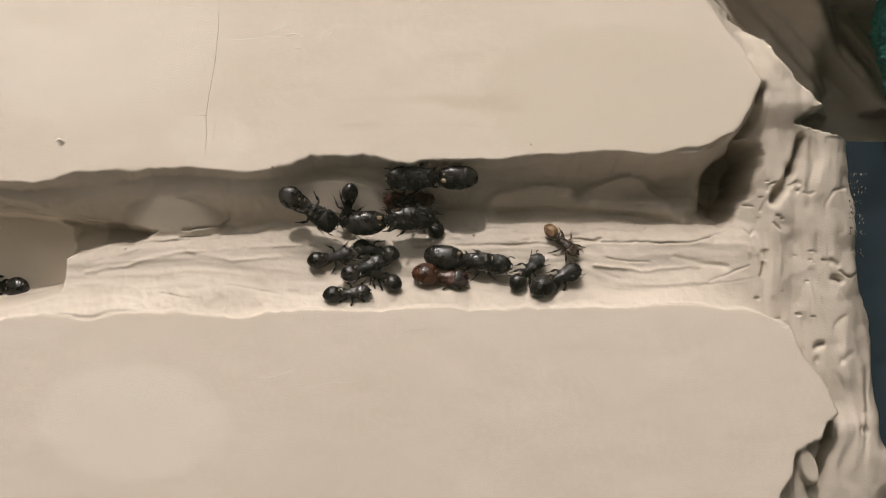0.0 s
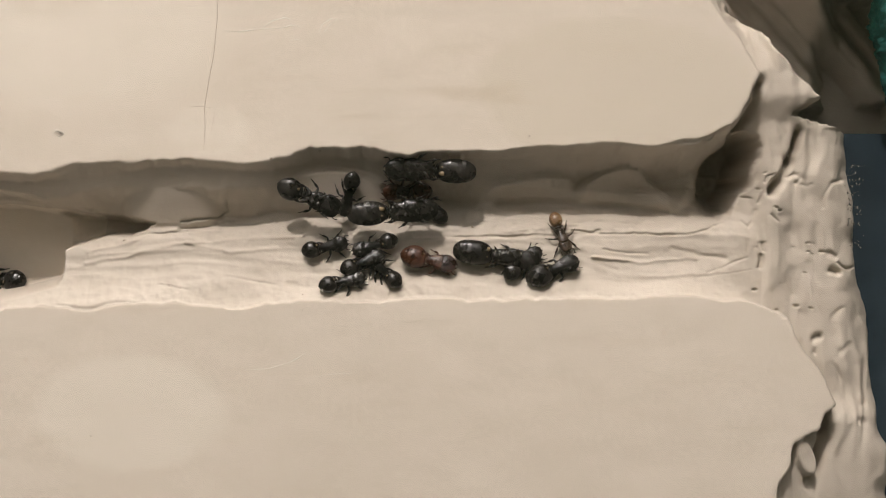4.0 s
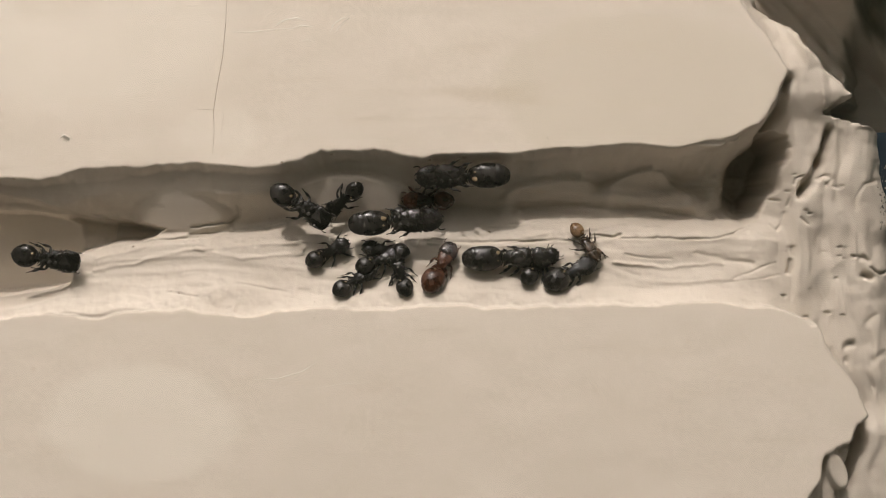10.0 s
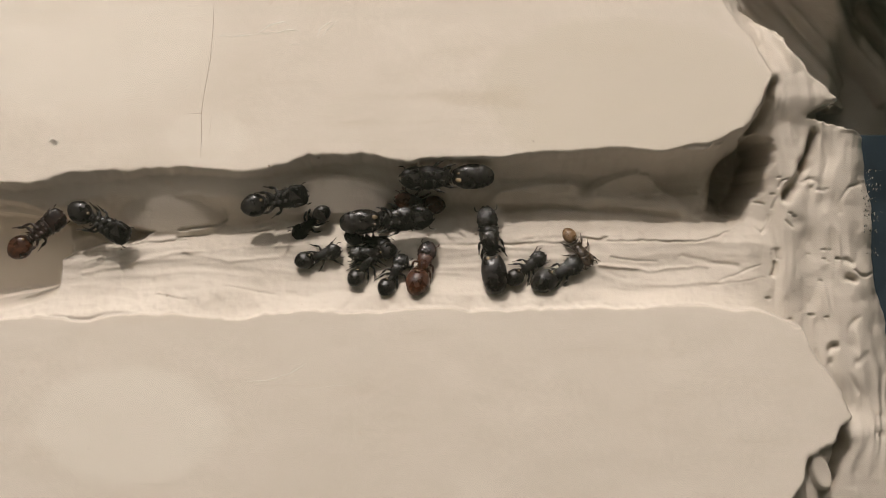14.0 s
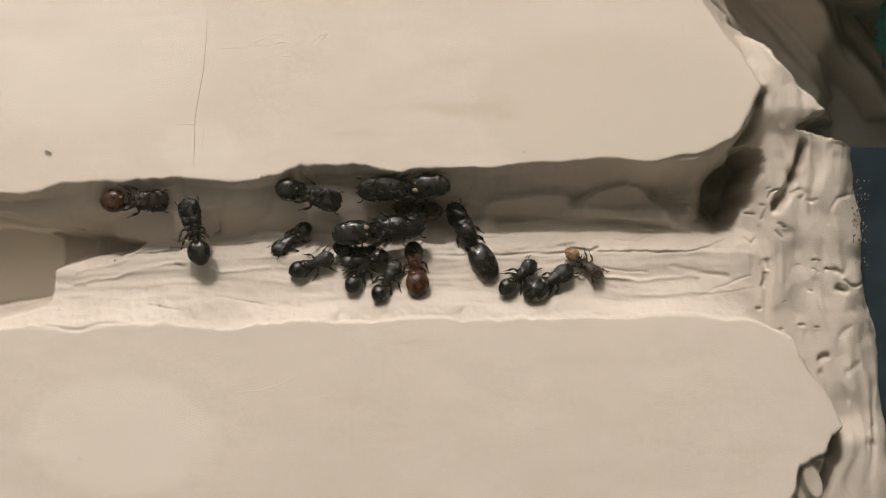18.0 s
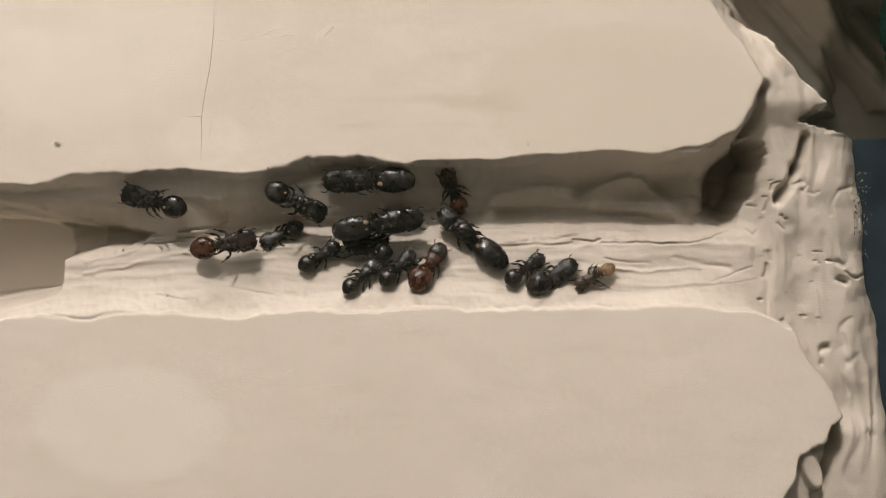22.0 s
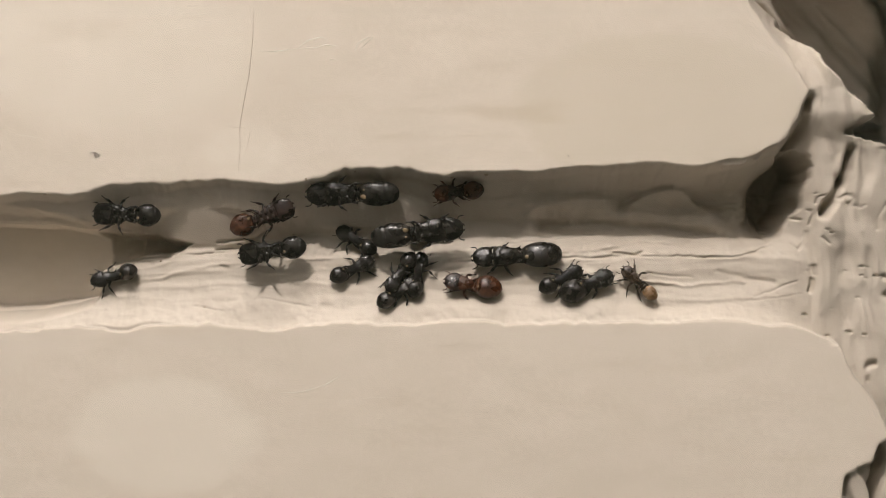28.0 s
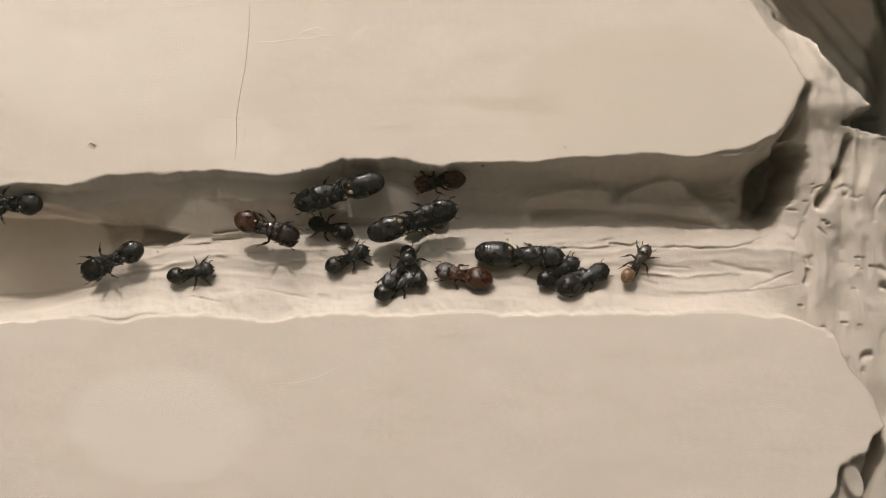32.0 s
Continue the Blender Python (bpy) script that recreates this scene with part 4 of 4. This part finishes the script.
def motions():
    on_glass("A", [
        (0, 0.02, 6.61, -179), (2, -0.13, 6.53, -178), (5, 0.05, 6.56, -183), (6, 0.08, 6.53, -180), (7, 0.27, 6.60, -179),
        (9, 1.46, 6.43, -178), (11, 1.57, 6.25, -179), (13, 1.31, 6.47, -179), (14.5, 1.33, 6.51, -178), (17, -1.15, 6.41, -176),
        (19, -2.38, 6.63, -178), (21, -4.57, 6.45, -179), (23, -6.20, 6.36, -179), (25, -8.27, 6.42, -183), (28, -10.36, 6.23, -179),
        (30, -10.92, 5.66, -169), (32, -11.25, 5.45, -164),
    ])
    on_glass("B", [
        (0, -2.91, 2.74, 6), (2, -2.85, 2.52, 6), (5, -2.53, 2.81, 3), (7, -3.43, 2.20, 5), (9, -3.53, 2.27, 4),
        (11, -3.72, 2.37, 3), (13, -3.16, 2.76, 4), (14.5, -3.30, 2.69, 4), (17, -3.23, 2.69, 7), (19, -3.27, 2.85, 5),
        (21, -3.41, 2.48, 8), (23, -4.04, 2.52, 9), (25, -3.57, 2.99, 9), (28, -3.66, 2.81, 7), (30, -3.56, 2.52, 10),
        (32, -3.83, 3.11, 18),
    ])
    on_glass("C", [
        (0, -10.82, 3.70, -33), (2, -10.69, 3.70, -23), (5, -10.64, 4.10, -24), (7, -11.72, 3.68, -35), (9, -12.01, 3.63, -29),
        (11, -13.03, 3.63, -35), (13, -13.69, 4.22, -8), (14.5, -13.43, 4.54, 16), (17, -9.77, 5.63, -9), (19, -10.38, 5.92, -17),
        (21, -11.96, 5.04, -25), (23, -11.19, 3.99, -31), (25, -13.12, 3.51, -88), (25.5, -13.25, 3.44, -92), (26.5, -13.94, 2.44, -126),
        (27.5, -15.30, 1.73, -155), (28, -17.24, 1.06, -171), (28.5, -19.38, 0.51, -168), (29, -22.21, 0.54, -186), (30, -26.67, 0.24, -169),
        (31, -29.27, -0.09, -178), (32, -31.50, -0.82, -155),
    ])
    on_glass("D", [
        (0, -52.60, 2.00, -15), (9, -46.11, -1.21, 0), (11, -44.00, -0.60, 0), (12, -40.84, 0.20, 0), (13, -36.90, 0.27, -4),
        (14, -34.88, 1.45, 38), (14.5, -31.84, 3.14, 18), (15.2, -30.05, 3.94, 12), (16.5, -26.78, 5.27, 5), (17, -25.85, 5.40, 3),
        (18, -25.50, 5.35, -0), (19, -24.68, 4.72, -8), (20, -22.62, 2.31, -31), (21, -18.26, 0.69, 3), (22, -18.14, 0.60, 10),
        (23, -18.41, 0.57, 7), (24, -18.14, 0.71, 7), (25, -18.25, 0.85, 14), (27.5, -17.85, 3.92, 15), (28, -18.06, 4.06, 21),
        (29, -18.14, 4.25, 11), (30, -18.22, 2.98, -19), (31, -17.60, 2.41, -23), (32, -17.33, 2.22, -19),
    ])
    on_glass("E", [
        (0, -52.00, -2.00, 0), (7, -42.40, -1.95, -2), (8, -39.79, -1.81, -2), (9, -38.29, -1.25, 0), (10, -35.03, -1.03, -8),
        (11, -34.60, -0.45, 6), (12, -33.91, 0.41, 20), (13, -30.68, 2.31, 0), (14, -29.30, 2.45, -28), (14.5, -28.03, 2.63, -11),
        (15.2, -26.65, 2.41, 7), (16.5, -24.27, 2.57, 41), (17, -22.10, 1.75, 60), (18, -20.22, 2.64, 103), (19, -19.28, 3.63, 106),
        (20, -19.22, 3.45, 135), (21, -19.89, 4.09, 173), (22, -24.60, 4.51, 165), (23, -24.87, 3.86, 160), (24, -26.11, 3.63, 178),
        (25, -27.24, 4.26, 167), (27.5, -29.47, 4.25, 178), (29, -33.40, 4.16, 181), (30, -36.61, 4.05, 191), (32, -41.00, 4.25, 181),
    ])
    on_floor("F", [
        (0, -7.36, 4.25, -98), (2, -7.26, 4.10, -101), (5, -7.17, 4.69, -106), (7, -7.75, 4.48, -126), (9, -8.90, 4.50, -167),
        (11, -8.62, 4.34, -110), (13, -9.93, 3.06, -144), (14.5, -10.93, 2.49, -139), (17, -11.64, 1.84, -144), (19, -11.88, 1.60, -138),
        (21, -13.28, 1.61, -154), (23, -13.15, 0.74, -156), (25, -15.49, -0.08, -170), (25.5, -15.99, -0.67, -150), (27.5, -28.08, -1.18, -172),
        (28, -31.85, -1.60, -163), (28.5, -32.98, -2.91, -140), (29, -32.10, -2.37, -209), (29.5, -31.20, -1.99, -298), (30, -29.64, -2.73, -367),
        (31, -28.81, -3.04, -354), (32, -24.28, -2.04, -349),
    ])
    on_floor("G", [
        (0, -8.77, -0.89, 10), (2, -9.11, -0.88, 10), (5, -9.32, -0.57, 13), (7, -10.20, -0.68, 16), (9, -10.13, -0.64, 25),
        (11, -10.04, -0.61, 28), (13, -9.90, -0.62, 16), (14.5, -9.77, -0.70, 16), (17, -9.72, -0.44, 21), (19, -9.57, -0.52, 21),
        (21, -9.40, -0.51, 32), (23, -9.71, -0.68, 29), (25, -9.96, -0.62, 34), (28, -9.95, -0.69, 25), (30, -10.14, -0.70, 22),
        (32, -10.09, -0.57, 26),
    ])
    on_floor("H", [
        (0, -7.25, -4.22, 5), (2, -7.11, -4.11, 8), (5, -7.70, -3.89, 13), (7, -6.78, -3.93, 8), (9, -7.78, -3.67, 15),
        (11, -7.14, -2.75, 45), (13, -5.62, -2.03, 42), (14.5, -5.66, -1.47, 60), (17, -5.64, -1.26, 62), (19, -5.00, -1.06, 63),
        (21, -5.29, -1.76, 56), (23, -5.84, -2.94, 30), (25, -5.64, -2.86, 14), (28, -5.71, -2.88, 33), (30, -5.63, -3.04, 25),
        (32, -5.55, -3.09, 28),
    ])
    on_floor("I", [
        (0, -4.76, -0.30, 166), (2, -4.86, -0.93, 195), (5, -4.72, -0.49, 198), (7, -4.98, -0.79, 191), (9, -4.96, -0.51, 172),
        (11, -5.09, -0.48, 177), (13, -4.86, -0.41, 188), (14.5, -5.10, -0.44, 186), (17, -5.11, -0.44, 193), (19, -4.98, 0.14, 186),
        (21, -5.04, -0.39, 186), (23, -5.26, 0.12, 158), (25, -5.70, -0.28, 216), (28, -5.63, -1.11, 238), (30, -5.39, -1.20, 244),
        (32, -5.44, -1.71, 233),
    ], 0.25)
    on_floor("J", [
        (0, -4.30, -2.57, 148), (2, -4.19, -3.00, 143), (5, -3.81, -2.80, 136), (7, -3.60, -2.79, 140), (9, -4.01, -2.77, 137),
        (11, -3.14, -2.41, 70), (13, -3.04, -2.47, 58), (14.5, -3.04, -2.38, 62), (17, -2.87, -2.30, 64), (19, -2.93, -1.77, 56),
        (21, -2.33, -1.77, 42), (23, -2.49, -1.63, 48), (25, -3.35, -1.58, 36), (28, -4.03, -1.17, 80), (30, -4.38, -1.32, 123),
        (32, -4.13, -1.30, 113),
    ])
    on_floor("K", [
        (0, -5.81, -1.87, 24), (2, -6.27, -2.15, 23), (5, -5.49, -2.12, 23), (7, -5.44, -1.83, 36), (9, -5.43, -1.95, 21),
        (11, -5.60, -0.35, 22), (13, -5.17, 0.76, -10), (14.5, -5.49, 0.52, -14), (17, -5.63, 0.55, -10), (19, -5.67, 0.64, -13),
        (21, -5.17, 0.62, -9), (23, -5.63, 0.82, 8), (25, -6.74, 0.59, -14), (28, -9.79, 1.84, 148), (30, -11.83, 2.18, 160),
        (32, -11.76, 2.38, 163),
    ], 0.35)
    on_floor("M", [
        (0, 1.43, -2.75, -8), (2, 0.65, -2.60, -12), (5, 0.19, -1.89, -13), (6, -0.51, -1.99, -11), (7, 0.05, -2.07, 20),
        (9, 0.08, -1.80, 57), (11, -0.03, -2.07, 65), (13, 0.09, -1.78, 59), (14.5, -0.61, -1.73, 84), (17, -0.54, -0.80, 100),
        (19, 0.00, -0.93, 86), (21, 0.47, -1.46, 56), (23, 0.57, -1.54, 68), (25, 1.29, -1.68, 152), (28, 0.71, -2.18, 172),
        (30, 0.26, -1.77, 175), (32, 0.25, -2.13, 168),
    ])
    on_floor("N", [
        (0, 4.23, -1.28, -8), (2, 5.44, -1.32, -9), (5, 7.28, -1.70, -9), (7, 6.96, -1.27, 0), (9, 6.70, -1.23, 0),
        (11, 6.19, -0.80, 6), (12, 6.22, 0.10, 36), (13, 6.22, -0.22, 70), (14, 5.68, 0.20, 97), (14.5, 5.39, 0.68, 103),
        (17, 4.60, 1.96, 116), (19, 4.48, 1.85, 125), (21, 3.99, 1.05, 142), (23, 4.05, 1.35, 138), (24, 4.00, 1.20, 143), (25, 3.97, 1.50, 141),
        (27.5, 4.02, 2.00, 160), (28, 4.50, 0.40, 184), (28.5, 4.74, 0.90, 212), (29, 4.75, 1.45, 233), (29.5, 4.50, 0.85, 265),
        (30, 4.61, -0.10, 298), (31, 5.30, -0.55, 349), (32, 5.95, -0.30, 357),
    ], 0.0, ((11, 0), (14.5, 8), (25, 8), (28, 5), (28.6, 14), (29, 20), (29.6, 16), (30.3, 4), (32, 0)))
    on_floor("O", [
        (0, 12.06, -2.91, 27), (2, 12.03, -2.87, 25), (5, 11.91, -2.81, 23), (7, 11.87, -2.87, 26), (9, 11.73, -2.47, 30),
        (11, 11.81, -2.63, 23), (13, 11.86, -2.28, 30), (14.5, 11.89, -2.38, 28), (17, 11.76, -2.28, 35), (19, 12.08, -2.13, 30),
        (21, 12.17, -2.23, 29), (23, 11.47, -2.53, 31), (25, 11.07, -2.19, 27), (28, 11.40, -2.02, 24), (30, 11.33, -2.27, 24),
        (32, 11.37, -2.35, 26),
    ])
    on_floor("P", [
        (0, 9.31, -2.15, 47), (2, 9.14, -2.15, 42), (5, 9.04, -2.12, 38), (7, 8.97, -2.19, 43), (9, 8.83, -1.90, 43),
        (11, 9.00, -1.83, 41), (13, 8.99, -1.72, 41), (14.5, 8.93, -1.81, 37), (17, 8.90, -1.71, 46), (19, 9.21, -1.60, 36),
        (21, 9.58, -1.61, 33), (23, 8.83, -1.89, 37), (25, 8.52, -1.58, 26), (28, 8.96, -1.47, 27), (30, 8.87, -1.71, 34),
        (32, 9.06, -1.61, 31),
    ], 0.2)
    on_floor("Q", [
        (0, 12.58, 0.65, -45), (2, 12.49, 0.53, -63), (5, 12.67, 0.62, -73), (7, 12.63, 0.50, -72), (9, 12.81, 0.44, -51),
        (11, 13.30, -0.07, -62), (13, 13.65, -0.08, -55), (14.5, 13.57, -0.04, -57), (17, 14.70, -0.23, -34), (19, 15.25, -0.94, -51),
        (21, 15.68, -1.90, -97), (22, 15.53, -2.48, -152), (23, 14.46, -2.64, -168), (25, 15.74, -2.29, -202), (28, 15.86, -1.73, -224),
        (30, 15.75, -0.93, -278), (31, 15.95, -0.85, -304), (32, 16.07, -0.83, -306),
    ])
    on_floor("R", [
        (0, 0.10, 2.75, 122), (2, 0.35, 3.00, 127), (5, 0.30, 3.15, 140), (7, -0.10, 2.95, 160), (9, -0.55, 2.85, 166), (10, -2.40, 2.60, 175),
        (11, -2.80, 2.55, 178), (13, -3.00, 2.60, 183), (20, -3.20, 2.60, 186), (32, -3.40, 2.80, 190),
    ])
    on_floor("S", [
        (0, -1.85, 4.95, 180), (6, -1.95, 4.95, 180), (9, -1.50, 4.65, 178), (11, -1.20, 4.50, 178), (13, -1.00, 4.57, 172),
        (14.5, -0.90, 4.60, 170), (17, -0.60, 4.70, 171), (19, -0.10, 5.20, 173), (20, 0.60, 5.05, 173), (20.5, 2.55, 5.24, 176), (21, 2.71, 5.29, 169), (21.5, 2.88, 5.95, 142), (22, 2.66, 5.80, 112),
        (22.5, 2.57, 5.67, 117), (23, 2.02, 5.72, 126), (24, 2.03, 6.08, 134), (24.5, 1.23, 6.25, 175), (25, 0.87, 6.34, 180),
        (28, -0.73, 6.80, 184), (30, -1.71, 6.89, 187), (32, -1.96, 6.88, 187),
    ])
    on_floor("T", [
        (0, -40.80, -3.92, 177), (2, -41.00, -3.75, 180), (5, -39.81, -4.17, 175), (6, -39.39, -4.11, 177), (7, -40.54, -4.41, 186),
        (8, -43.45, -5.20, 177), (9, -47.86, -3.84, 178), (14, -52.50, -3.40, 180), (32, -53.00, -3.20, 180),
    ])


motions()
